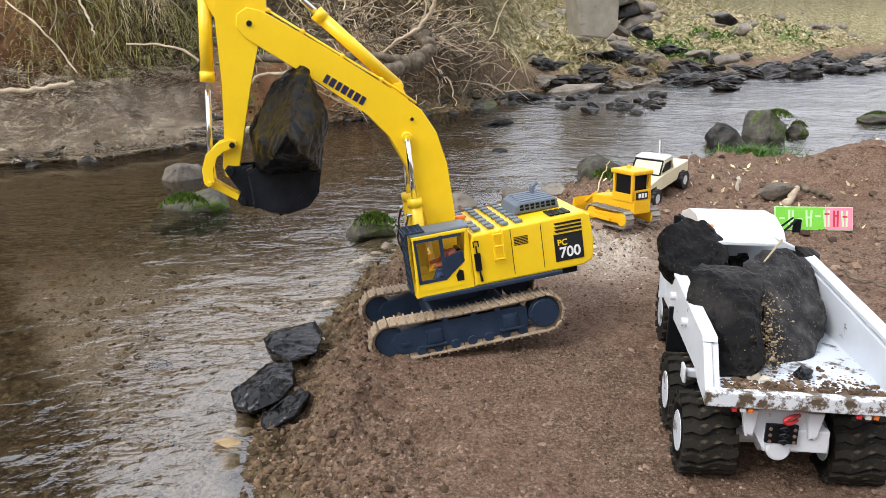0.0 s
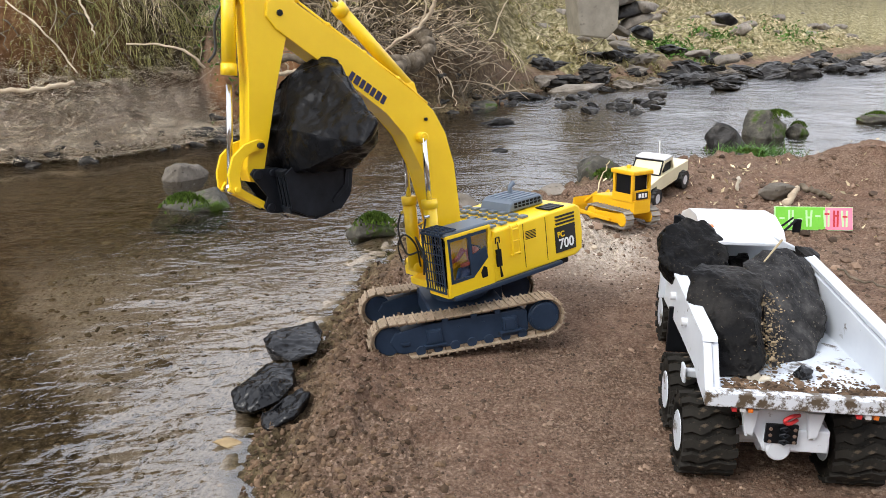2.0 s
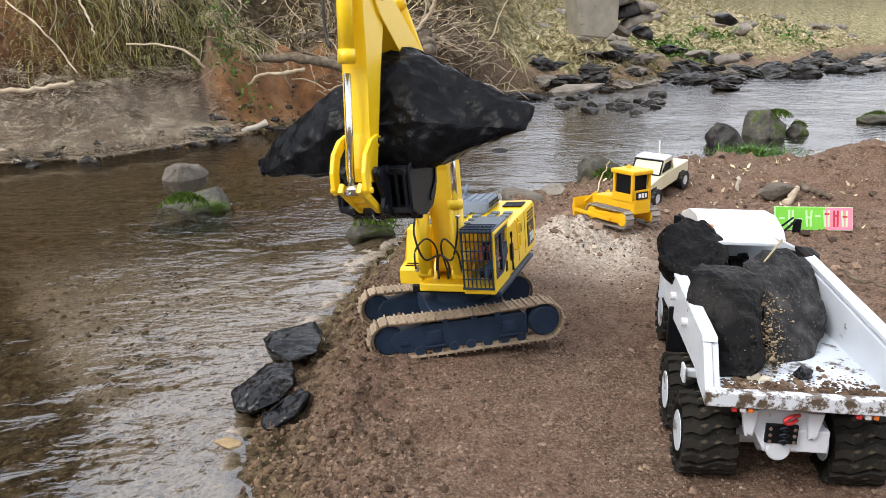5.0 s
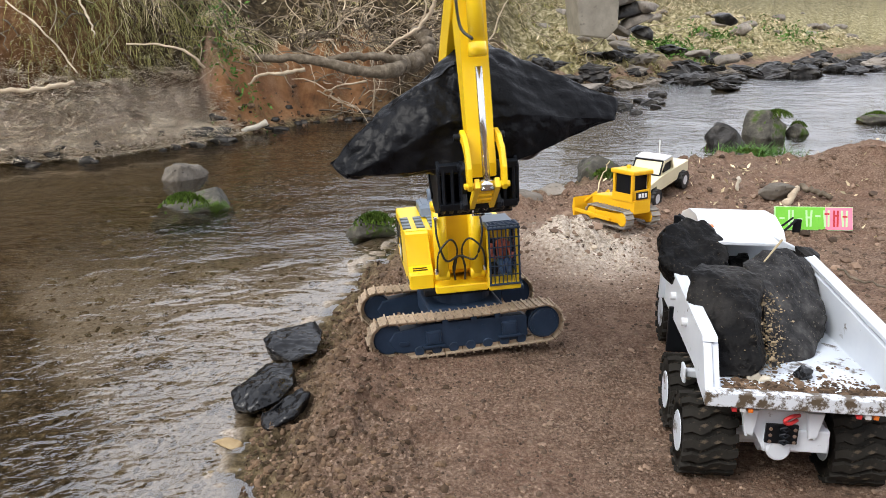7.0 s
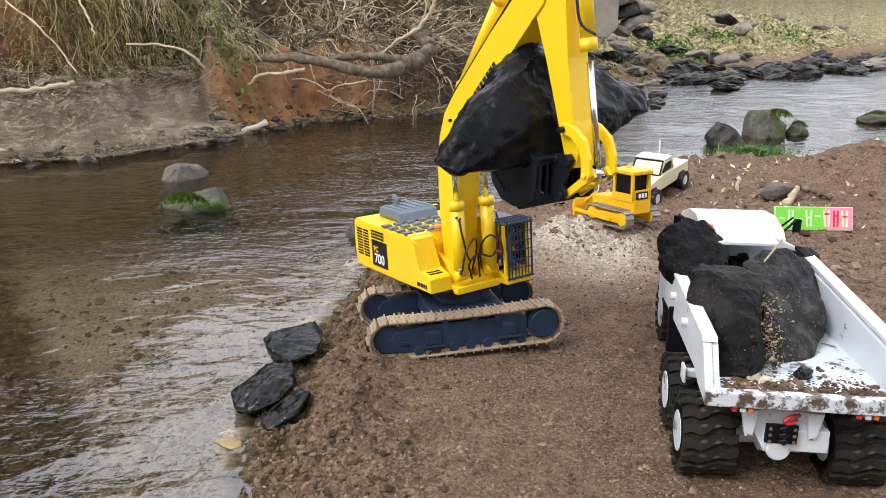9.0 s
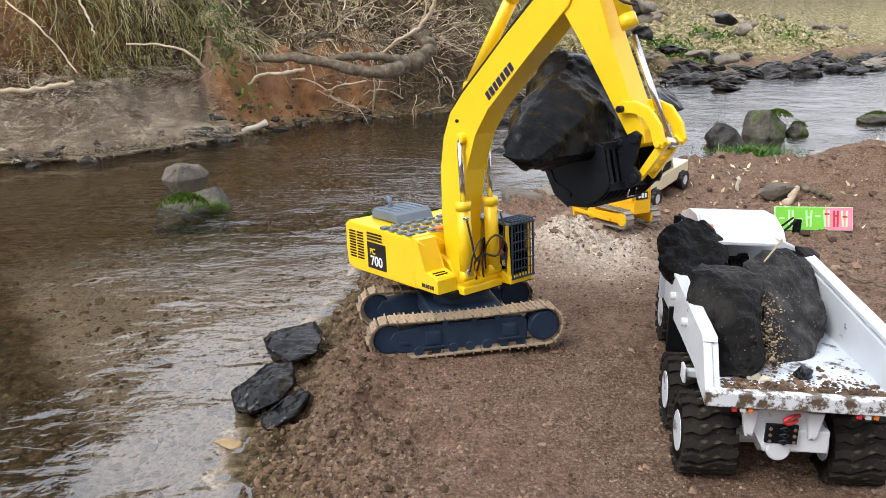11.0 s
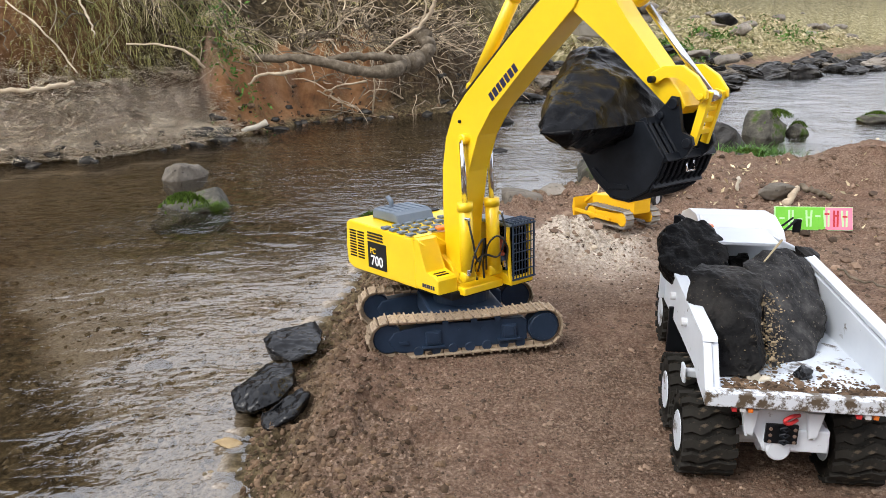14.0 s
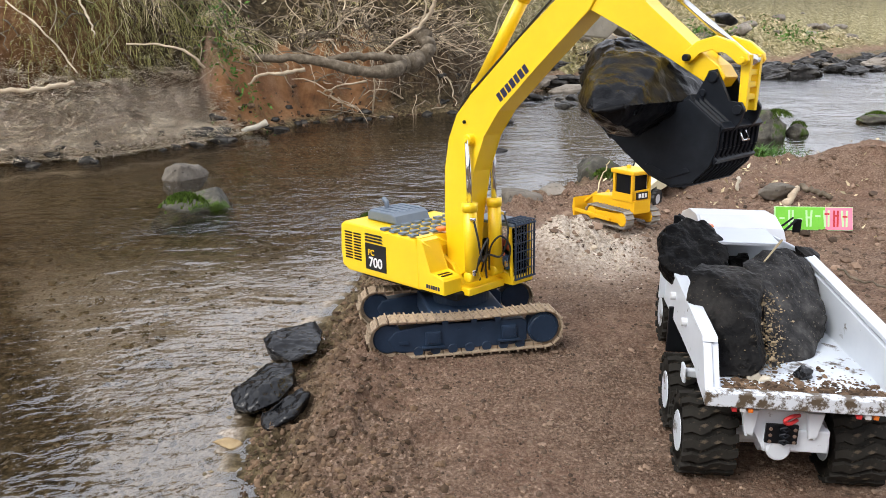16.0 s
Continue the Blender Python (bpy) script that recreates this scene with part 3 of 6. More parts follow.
# ---- excavator ----
def build_excavator():
    ex = thing("excavator", "yellow tracked excavator model with navy undercarriage", "excavator")
    P = {}
    # undercarriage
    b = bmesh.new()
    box(b, -0.075, 0.085, -0.09, 0.09, -0.035, 0.012, 0.006)
    box(b, -0.03, 0.03, -0.10, 0.10, -0.045, -0.005, 0.004)
    disc(b, (0, 0, 0.022), (0, 0, 1), 0.062, 0.024, 32)
    part("centre_frame", b, NAVY, ex, "navy centre frame under the turntable")
    R, XF, XR, ZC = 0.038, 0.177, -0.150, -0.028
    for s in (1, -1):
        b = bmesh.new()
        prism(b, [(-0.115, -0.052), (-0.115, -0.012), (-0.105, -0.005), (0.10, -0.004), (0.165, -0.012), (0.178, -0.03), (0.165, -0.055), (0.15, -0.06), (-0.10, -0.06)],
              s * 0.09, s * 0.122, 0.003)
        for x in (-0.075, 0.085):
            box(b, x - 0.016, x + 0.016, s * 0.12, s * 0.1275, -0.046, -0.016, 0.002)
            box(b, x - 0.011, x + 0.011, s * 0.126, s * 0.1285, -0.041, -0.02, 0.001)
        box(b, 0.062, 0.108, s * 0.12, s * 0.131, -0.052, -0.047, 0.001)
        box(b, -0.098, -0.05, s * 0.12, s * 0.131, -0.05, -0.045, 0.001)
        box(b, 0.136, 0.156, s * 0.12, s * 0.124, -0.042, -0.034, 0.001)
        for x in (-0.02, 0.03):
            disc(b, (x, s * 0.122, -0.02), (0, 1, 0), 0.0035, 0.006, 8)
        part("track_frame", b, NAVY, ex)
        b = bmesh.new()
        disc(b, (XR, s * 0.112, ZC), (0, 1, 0), 0.031, 0.034, 40, 0.002)
        disc(b, (XR, s * 0.108, ZC), (0, 1, 0), 0.034, 0.03, 40, 0.001)
        for k in range(12):
            a = k * math.pi / 6
            disc(b, (XR + 0.026 * math.cos(a), s * 0.1295, ZC + 0.026 * math.sin(a)), (0, 1, 0), 0.0014, 0.003, 6)
        part("drive_wheel", b, NAVY, ex)
        b = bmesh.new()
        disc(b, (XF, s * 0.107, ZC), (0, 1, 0), 0.031, 0.026, 32, 0.003)
        part("idler_wheel", b, NAVY, ex)
        for k in range(7):
            b = bmesh.new()
            disc(b, (-0.10 + k * 0.036, s * 0.107, -0.058), (0, 1, 0), 0.0105, 0.034, 14, 0.001)
            part("road_roller", b, NAVY, ex)
        for x in (-0.05, 0.0, 0.06):
            b = bmesh.new()
            disc(b, (x, s * 0.112, 0.0015), (0, 1, 0), 0.0065, 0.034, 12)
            part("carrier_roller", b, NAVY, ex)
        # the belt: links inside, one shoe after another outside
        belt = part("track", bmesh.new(), SHOE, ex, "muddy tan steel track")
        straight = XF - XR
        total = 2 * straight + 2 * math.pi * R
        n = 46
        sh = bmesh.new()
        pitch = total / n
        box(sh, -pitch * 0.47, pitch * 0.47, -0.025, 0.025, 0.0, 0.003, 0.0006)
        box(sh, -pitch * 0.47, -pitch * 0.30, -0.025, 0.025, 0.003, 0.0068)
        box(sh, pitch * 0.05, pitch * 0.14, -0.024, 0.024, 0.003, 0.0046)
        for y in (-0.009, 0.009):
            box(sh, -pitch * 0.44, pitch * 0.44, y - 0.003, y + 0.003, -0.007, 0.0)
        sme = bpy.data.meshes.new("shoe")
        bmesh.ops.recalc_face_normals(sh, faces=sh.faces[:])
        sh.to_mesh(sme)
        sh.free()
        sme.materials.append(SHOE)
        for k in range(n):
            u = (k + 0.3) * pitch
            if u < straight:
                sag = -0.004 * math.sin(math.pi * u / straight)
                x, z, a = XR + u, ZC + R + sag, 0
            elif u < straight + math.pi * R:
                q = (u - straight) / R
                x, z, a = XF + R * math.sin(q), ZC + R * math.cos(q), math.degrees(q)
            elif u < 2 * straight + math.pi * R:
                x, z, a = XF - (u - straight - math.pi * R), ZC - R, 180
            else:
                q = (u - 2 * straight - math.pi * R) / R
                x, z, a = XR - R * math.sin(q), ZC - R * math.cos(q), 180 + math.degrees(q)
            o = new("shoe", sme)
            o.parent = belt
            o.matrix_basis = pose(x, s * 0.108, z, 0, a, 0)
    # upper works
    b = bmesh.new()
    prism(b, [(-0.012, 0.052), (-0.012, 0.135), (-0.02, 0.160), (-0.26, 0.166), (-0.273, 0.158), (-0.277, 0.10), (-0.272, 0.062), (-0.25, 0.052)], -0.114, 0.112, 0.004)
    house = part("house", b, YELLOW, ex, "yellow engine house with vents")
    P["house"] = house
    sub = lambda n, bm, m, label="", smooth=False: part(n, bm, m, house, label, smooth)
    b = bmesh.new()
    prism(b, [(-0.012, 0.054), (-0.012, 0.163), (-0.022, 0.165), (0.0, 0.158), (0.022, 0.094), (0.058, 0.088), (0.063, 0.083), (0.063, 0.054)], -0.114, -0.062, 0.003)
    sub("tool_box", b, YELLOW)
    b = bmesh.new()
    box(b, -0.02, 0.085, -0.062, 0.048, 0.045, 0.062, 0.003)
    prism(b, [(-0.012, 0.06), (-0.012, 0.115), (0.02, 0.10), (0.05, 0.062)], -0.046, -0.034, 0.002)
    prism(b, [(-0.012, 0.06), (-0.012, 0.115), (0.02, 0.10), (0.05, 0.062)], 0.020, 0.032, 0.002)
    sub("boom_mount", b, YELLOW)
    b = bmesh.new()
    box(b, -0.24, 0.07, -0.085, 0.10, 0.036, 0.054, 0.004)
    sub("underframe", b, BLACK)
    b = bmesh.new()
    box(b, -0.20, 0.10, 0.098, 0.121, 0.044, 0.053, 0.002)
    sub("side_step", b, NAVY)
    # cab
    b = bmesh.new()
    x0, x1, y0, y1, z0, z1 = -0.012, 0.111, 0.046, 0.113, 0.05, 0.183
    box(b, x0, x1, y0, y1, z0, z0 + 0.016, 0.003)
    prism(b, [(x0, 0.06), (x0, 0.175), (x0 + 0.006, 0.175), (x0 + 0.014, 0.115), (x0 + 0.055, 0.083), (x1 - 0.004, 0.079), (x1, 0.06)], y1 - 0.004, y1, 0.001)
    prism(b, [(x0, 0.06), (x0, 0.175), (x0 + 0.006, 0.175), (x0 + 0.014, 0.10), (x1 - 0.02, 0.075), (x1, 0.06)], y0, y0 + 0.004, 0.001)
    tube(b, [(x1 - 0.006, y1 - 0.003, 0.06), (x1 - 0.012, y1 - 0.003, 0.176)], 0.0042, 8)
    tube(b, [(x1 - 0.006, y0 + 0.003, 0.06), (x1 - 0.012, y0 + 0.003, 0.176)], 0.0042, 8)
    box(b, x0, x1 - 0.006, y1 - 0.006, y1, 0.170, 0.178, 0.002)
    box(b, x0, x0 + 0.006, y0, y1, 0.06, 0.178, 0.002)
    sub("cab", b, YELLOW)
    b = bmesh.new()
    box(b, x0 - 0.004, x1 - 0.004, y0 + 0.002, y1 - 0.002, 0.176, 0.184, 0.003)
    sub("cab_roof", b, SLATE)
    b = bmesh.new()
    box(b, 0.042, 0.049, y1 - 0.0052, y1 + 0.0012, 0.085, 0.172)
    box(b, x0 + 0.014, x1 - 0.012, y1 - 0.005, y1 + 0.001, 0.165, 0.171)
    prism(b, [(x0 + 0.014, 0.112), (x0 + 0.055, 0.08), (x0 + 0.058, 0.086), (x0 + 0.03, 0.115), (x0 + 0.016, 0.122)], y1 - 0.005, y1 + 0.001)
    box(b, x0 + 0.055, x1 - 0.01, y1 - 0.005, y1 + 0.001, 0.079, 0.085)
    box(b, x1 - 0.016, x1 - 0.010, y1 - 0.005, y1 + 0.001, 0.079, 0.172)
    prism(b, [(x0 + 0.016, 0.118), (x0 + 0.055, 0.085), (x0 + 0.055, 0.125), (x0 + 0.016, 0.135)], y1 - 0.004, y1 + 0.0005)
    sub("window_frame", b, NAVY)
    for xa, xb, za, zb in ((0.049, x1 - 0.016, 0.085, 0.166), (x0 + 0.012, 0.042, 0.118, 0.166)):
        b = bmesh.new()
        box(b, xa, xb, y1 - 0.003, y1 - 0.002, za, zb)
        p = sub("pane", b, GLASS)
        p.visible_shadow = False
    b = bmesh.new()
    box(b, x1 - 0.012, x1 - 0.011, y0 + 0.006, y1 - 0.006, 0.066, 0.172)
    p = sub("windscreen", b, GLASS)
    p.visible_shadow = False
    # guard of bars before and over the windscreen
    bars = []
    for k in range(8):
        y = y0 + 0.003 + k * (y1 - y0 - 0.006) / 7
        bars.append(([(x1 + 0.004, y, 0.062), (x1 + 0.004, y, 0.182), (x1 + 0.002, y, 0.1865), (x1 - 0.035, y, 0.187)], 0.0013 if 0 < k < 7 else 0.0022))
    for k in range(7):
        z = 0.064 + k * 0.0196
        bars.append(([(x1 + 0.005, y0, z), (x1 + 0.005, y1, z)], 0.0012 if 0 < k < 6 else 0.0024))
    for k in range(4):
        x = x1 + 0.003 - k * 0.0126
        bars.append(([(x, y0, 0.1875), (x, y1, 0.1875)], 0.0014))
    for pts, r in bars:
        b = bmesh.new()
        tube(b, pts, r, 6)
        sub("guard_bar", b, NAVY)
    # seat and painted figure
    b = bmesh.new()
    box(b, 0.01, 0.05, 0.062, 0.098, 0.064, 0.085, 0.004)
    box(b, 0.004, 0.014, 0.062, 0.098, 0.092, 0.135, 0.004)
    sub("seat", b, BLACK)
    b = bmesh.new()
    tube(b, curve_points([(0.022, 0.092, 0.086), (0.024, 0.092, 0.11), (0.026, 0.092, 0.13), (0.027, 0.092, 0.136)], 3), [0.011, 0.012, 0.0125, 0.013, 0.014, 0.0145, 0.014, 0.012, 0.009, 0.005], 10)
    tube(b, [(0.028, 0.105, 0.128), (0.045, 0.107, 0.11), (0.066, 0.104, 0.108)], [0.006, 0.005, 0.004], 8)
    tube(b, [(0.028, 0.066, 0.128), (0.045, 0.063, 0.11), (0.066, 0.068, 0.108)], [0.006, 0.005, 0.004], 8)
    sub("doll", b, SHIRT, "seated salmon-shirted toy doll", True)
    b = bmesh.new()
    for y in (0.084, 0.099):
        tube(b, [(0.02, y, 0.09), (0.055, y, 0.09), (0.064, y, 0.07)], [0.009, 0.008, 0.006], 8)
    sub("doll_base", b, JEANS, "blue lower half of the toy doll", True)
    # engine hood, vents, rails
    b = bmesh.new()
    prism(b, [(-0.235, 0.166), (-0.232, 0.186), (-0.226, 0.190), (-0.150, 0.190), (-0.138, 0.184), (-0.130, 0.166)], -0.066, 0.036, 0.004)
    for k in range(5):
        prism(b, [(-0.228, 0.189), (-0.222, 0.1925), (-0.152, 0.1925), (-0.145, 0.188)], -0.058 + k * 0.019, -0.047 + k * 0.019, 0.001)
    hood = sub("engine_hood", b, SLATE, "slate blue engine hood")
    b = bmesh.new()
    for k in range(7):
        for z in (0.173, 0.180):
            box(b, -0.226 + k * 0.0118, -0.218 + k * 0.0118, 0.0355, 0.0372, z, z + 0.0048)
            box(b, -0.2365, -0.2335, -0.06 + k * 0.0125, -0.052 + k * 0.0125, z - 0.001, z + 0.0035)
    sub("hood_vent", b, BLACK)
    b = bmesh.new()
    tube(b, curve_points([(-0.20, -0.035, 0.188), (-0.20, -0.035, 0.203), (-0.205, -0.035, 0.209), (-0.212, -0.035, 0.213)], 3), 0.0055, 12)
    sub("exhaust", b, SLATE)
    k = 0
    for x in (-0.125, -0.095, -0.065, -0.035):
        for y in (-0.105, -0.075, -0.045, -0.012, 0.02, 0.055, 0.085):
            if abs(y + 0.012) < 0.02 and x > -0.06:
                continue
            b = bmesh.new()
            box(b, x - 0.008, x + 0.008, y - 0.009, y + 0.009, 0.1635, 0.1672 + (x < -0.08) * 0.0012)
            sub("roof_grille", b, SLATE)
    for k in range(4):
        b = bmesh.new()
        box(b, -0.236 + k * 0.012, -0.227 + k * 0.012, 0.055, 0.10, 0.1655, 0.1685)
        sub("roof_slot", b, BLACK)
    for k in range(2):
        b = bmesh.new()
        box(b, 0.034 + k * 0.010, 0.039 + k * 0.010, -0.104, -0.073, 0.0885 - k * 0.0015, 0.0925 - k * 0.0015)
        sub("box_slot", b, BLACK)
    b = bmesh.new()
    disc(b, (-0.028, -0.03, 0.168), (0, 0, 1), 0.012, 0.008, 18, 0.002)
    sub("warning_lamp", b, ORANGE, "orange warning lamp")
    # left side fittings
    b = bmesh.new()
    box(b, -0.252, -0.19, 0.112, 0.1135, 0.070, 0.128)
    for k in range(3):
        prism(b, [(-0.252, 0.132 + k * 0.008), (-0.196, 0.132 + k * 0.008), (-0.192, 0.1365 + k * 0.008), (-0.252, 0.1365 + k * 0.008)], 0.112, 0.1135)
    sub("side_decal", b, DECAL_BLACK, "black decal panel with stripes")
    b = bmesh.new()
    box(b, -0.185, -0.115, -0.1155, -0.114, 0.068, 0.128)
    for k in range(3):
        prism(b, [(-0.185, 0.132 + k * 0.007), (-0.125, 0.132 + k * 0.007), (-0.13, 0.136 + k * 0.007), (-0.185, 0.136 + k * 0.007)], -0.1155, -0.114)
    sub("side_decal", b, DECAL_BLACK, "black decal panel with stripes")
    lettering("700", 0.031, DECAL_WHITE, house, pose(-0.222, 0.1142, 0.078, 90, 0, 180))
    lettering("PC", 0.018, YELLOW, house, pose(-0.207, 0.1142, 0.104, 90, 0, 180))
    lettering("700", 0.031, DECAL_WHITE, house, pose(-0.150, -0.1162, 0.076, 90, 0, 0))
    lettering("PC", 0.018, YELLOW, house, pose(-0.164, -0.1162, 0.102, 90, 0, 0))
    for k in range(10):
        for c in range(2):
            b = bmesh.new()
            box(b, -0.258 + c * 0.032, -0.233 + c * 0.032, -0.1152, -0.1135, 0.082 + k * 0.0066, 0.0855 + k * 0.0066)
            sub("vent_slot", b, BLACK)
    for k in range(6):
        b = bmesh.new()
        box(b, -0.135, -0.105, 0.1115, 0.1128, 0.122 + k * 0.0032, 0.1236 + k * 0.0032)
        sub("vent_slot", b, BLACK)
    for xa in (-0.10, -0.165):
        b = bmesh.new()
        box(b, xa, xa + 0.0012, 0.1118, 0.1126, 0.062, 0.158)
        sub("panel_seam", b, BLACK)
    b = bmesh.new()
    tube(b, curve_points([(-0.06, 0.113, 0.10), (-0.06, 0.121, 0.102), (-0.06, 0.121, 0.135), (-0.06, 0.121, 0.158), (-0.06, 0.115, 0.164)], 3), 0.0022, 8)
    tube(b, curve_points([(-0.08, 0.113, 0.10), (-0.08, 0.121, 0.102), (-0.08, 0.121, 0.135), (-0.08, 0.121, 0.158), (-0.08, 0.115, 0.164)], 3), 0.0022, 8)
    for z in (0.103, 0.13, 0.155):
        tube(b, [(-0.06, 0.121, z), (-0.08, 0.121, z)], 0.002, 8)
    sub("grab_rail", b, YELLOW)
    b = bmesh.new()
    tube(b, [(-0.028, 0.116, 0.062), (-0.026, 0.116, 0.085), (-0.024, 0.116, 0.138)], [0.003, 0.0015, 0.0015], 8)
    box(b, -0.031, -0.018, 0.113, 0.118, 0.085, 0.122, 0.001)
    for s in (0.0, 0.010):
        tube(b, [(-0.029 + s, 0.116, 0.135), (-0.029 + s, 0.116, 0.147)], 0.0013, 6)
    tube(b, [(-0.029, 0.116, 0.147), (-0.019, 0.116, 0.147)], 0.0013, 6)
    sub("shovel", b, BLACK, "black clip-on miniature shovel")
    b = bmesh.new()
    prism(b, [(0.008, 0.072), (0.008, 0.092), (0.016, 0.096), (0.024, 0.084), (0.022, 0.072)], 0.112, 0.1142)
    sub("cab_vent", b, BLACK)
    b = bmesh.new()
    for i, w in enumerate((0.006, 0.005, 0.006, 0.005, 0.005, 0.006)):
        box(b, 0.012 + i * 0.0068, 0.012 + i * 0.0068 + w * 0.8, -0.1152, -0.1138, 0.062, 0.070)
    sub("maker_badge", b, INK, "dark blue badge bars")
    # boom and its rams
    b = bmesh.new()
    prof = [(-0.020, 0.085), (-0.026, 0.20), (-0.024, 0.30), (-0.012, 0.365), (0.012, 0.415), (0.05, 0.452), (0.18, 0.562), (0.290, 0.648), (0.318, 0.658), (0.338, 0.648),
            (0.344, 0.625), (0.330, 0.602), (0.22, 0.510), (0.125, 0.425), (0.085, 0.375), (0.055, 0.30), (0.038, 0.20), (0.030, 0.085), (0.005, 0.07)]
    prism(b, prof, -0.026, 0.026, 0.002)
    boom = part("boom", b, YELLOW, ex, "yellow arched boom")
    P["boom"] = boom
    for s in (1, -1):
        b = bmesh.new()
        disc(b, (0.052, s * 0.032, 0.366), (0, 1, 0), 0.011, 0.016, 20, 0.002)
        disc(b, (0.052, s * 0.041, 0.366), (0, 1, 0), 0.004, 0.006, 10)
        part("ram_boss", b, YELLOW, boom)
        for q, r in (((0.318, s * 0.0275, 0.628), 0.0055), ((0.035, s * 0.0275, 0.40), 0.0035)):
            b = bmesh.new()
            disc(b, q, (0, 1, 0), r, 0.006, 12, 0.001)
            part("pin", b, BUCKET, boom)
        for i in range(7):
            b = bmesh.new()
            c0 = Vector((0.160, 0, 0.478)) + Vector((0.77, 0, 0.64)) * (0.0136 * i - 0.0408) * -s
            u, w = Vector((0.77, 0, 0.64)) * (0.0056 if i % 2 else 0.0046), Vector((-0.64, 0, 0.77)) * 0.0085
            q = [c0 - u - w, c0 + u - w, c0 + u + w, c0 - u + w]
            o = s * 0.0262
            v = [b.verts.new((p.x, o + h, p.z)) for h in (0, s * 0.0008) for p in q]
            for f in ((0, 1, 2, 3), (4, 7, 6, 5), (0, 4, 5, 1), (1, 5, 6, 2), (2, 6, 7, 3), (3, 7, 4, 0)):
                b.faces.new([v[n] for n in f])
            part("badge_bar", b, INK, boom)
        b = bmesh.new()
        tube(b, [(0.062, s * 0.037, 0.085), (0.057, s * 0.037, 0.235)], 0.0145, 18)
        tube(b, [(0.0572, s * 0.037, 0.222), (0.0568, s * 0.037, 0.239)], 0.0165, 18)
        disc(b, (0.062, s * 0.037, 0.085), (0, 1, 0), 0.012, 0.03, 16, 0.002)
        part("ram_barrel", b, YELLOW, boom, "", True)
        b = bmesh.new()
        tube(b, [(0.057, s * 0.037, 0.23), (0.052, s * 0.037, 0.366)], 0.0058, 14)
        part("ram_rod", b, CHROME, boom, "polished steel ram rod", True)
        b = bmesh.new()
        tube(b, curve_points([(0.076, s * 0.046, 0.208), (0.088, s * 0.046, 0.17), (0.084, s * 0.03, 0.12), (0.07, s * 0.0, 0.125), (0.055, -s * 0.012, 0.10), (0.06, -s * 0.01, 0.07)], 6), 0.0022, 8)
        tube(b, curve_points([(0.086, s * 0.05, 0.10), (0.094, s * 0.045, 0.14), (0.09, s * 0.02, 0.165), (0.075, s * 0.005, 0.14), (0.065, s * 0.012, 0.09)], 6), 0.002, 8)
        part("hose", b, RUBBER, boom, "black rubber hose", True)
        b = bmesh.new()
        disc(b, (0.074, s * 0.046, 0.208), (1, 0, 0), 0.004, 0.012, 10, 0.001)
        part("hose_fitting", b, CHROME, boom)
        b = bmesh.new()
        disc(b, (0.08, s * 0.05, 0.098), (0, 0, 1), 0.004, 0.012, 10, 0.001)
        part("hose_fitting", b, CHROME, boom)
    b = bmesh.new()
    tube(b, curve_points([(-0.002, -0.018, 0.40), (0.03, -0.018, 0.445), (0.08, -0.018, 0.487), (0.18, -0.018, 0.571), (0.28, -0.018, 0.654), (0.31, -0.022, 0.675), (0.36, -0.03, 0.665), (0.40, -0.034, 0.64)], 6), 0.0024, 8)
    part("hose", b, RUBBER, boom, "black rubber hose", True)
    b = bmesh.new()
    tube(b, [(0.02, 0.018, 0.43), (0.06, 0.018, 0.468), (0.29, 0.018, 0.657)], 0.0022, 8)
    for q in (0.1, 0.4, 0.7, 0.95):
        disc(b, (0.06 + 0.23 * q, 0.018, 0.468 + 0.189 * q), (0.77, 0, 0.64), 0.0042, 0.008, 8)
    part("oil_pipe", b, YELLOW, boom, "", True)
    b = bmesh.new()
    prism(b, [(0.03, 0.42), (0.045, 0.475), (0.058, 0.475), (0.075, 0.46)], -0.016, -0.010, 0.001)
    prism(b, [(0.03, 0.42), (0.045, 0.475), (0.058, 0.475), (0.075, 0.46)], 0.010, 0.016, 0.001)
    part("ram_bracket", b, YELLOW, boom)
    # stick, its own origin at the boom's pin
    b = bmesh.new()
    prism(b, [(-0.016, 0.03), (-0.012, 0.0), (-0.010, -0.12), (-0.017, -0.285), (-0.012, -0.302), (0.006, -0.304), (0.016, -0.285), (0.022, -0.23), (0.042, -0.13), (0.072, -0.02), (0.085, 0.04),
              (0.070, 0.095), (0.04, 0.125), (0.015, 0.12), (-0.005, 0.07)], -0.0215, 0.0215, 0.002)
    stick = part("stick", b, YELLOW, ex, "yellow dipper stick")
    P["stick"] = stick
    for s in (1, -1):
        b = bmesh.new()
        disc(b, (0.005, s * 0.03, -0.238), (0, 1, 0), 0.0055, 0.022, 14, 0.001)
        part("pin", b, BUCKET, stick)
        b = bmesh.new()
        prism(b, [(0.06, 0.03), (0.10, 0.06), (0.118, 0.05), (0.115, 0.035), (0.075, -0.01)], s * 0.008, s * 0.014, 0.001)
        part("ram_bracket", b, YELLOW, stick)
    b = bmesh.new()
    tube(b, curve_points([(0.105, -0.012, -0.115), (0.092, -0.026, -0.09), (0.10, -0.03, -0.04), (0.085, -0.03, 0.01), (0.05, -0.028, 0.05)], 5), 0.0024, 8)
    part("hose", b, RUBBER, stick, "black rubber hose", True)
    # bucket ram, stick ram: barrel and rod, each with its origin at its own end, along its own -z
    b = bmesh.new()
    disc(b, (0, 0, 0), (0, 1, 0), 0.010, 0.018, 16)
    tube(b, [(0, 0, 0), (0, 0, -0.168)], 0.0125, 20)
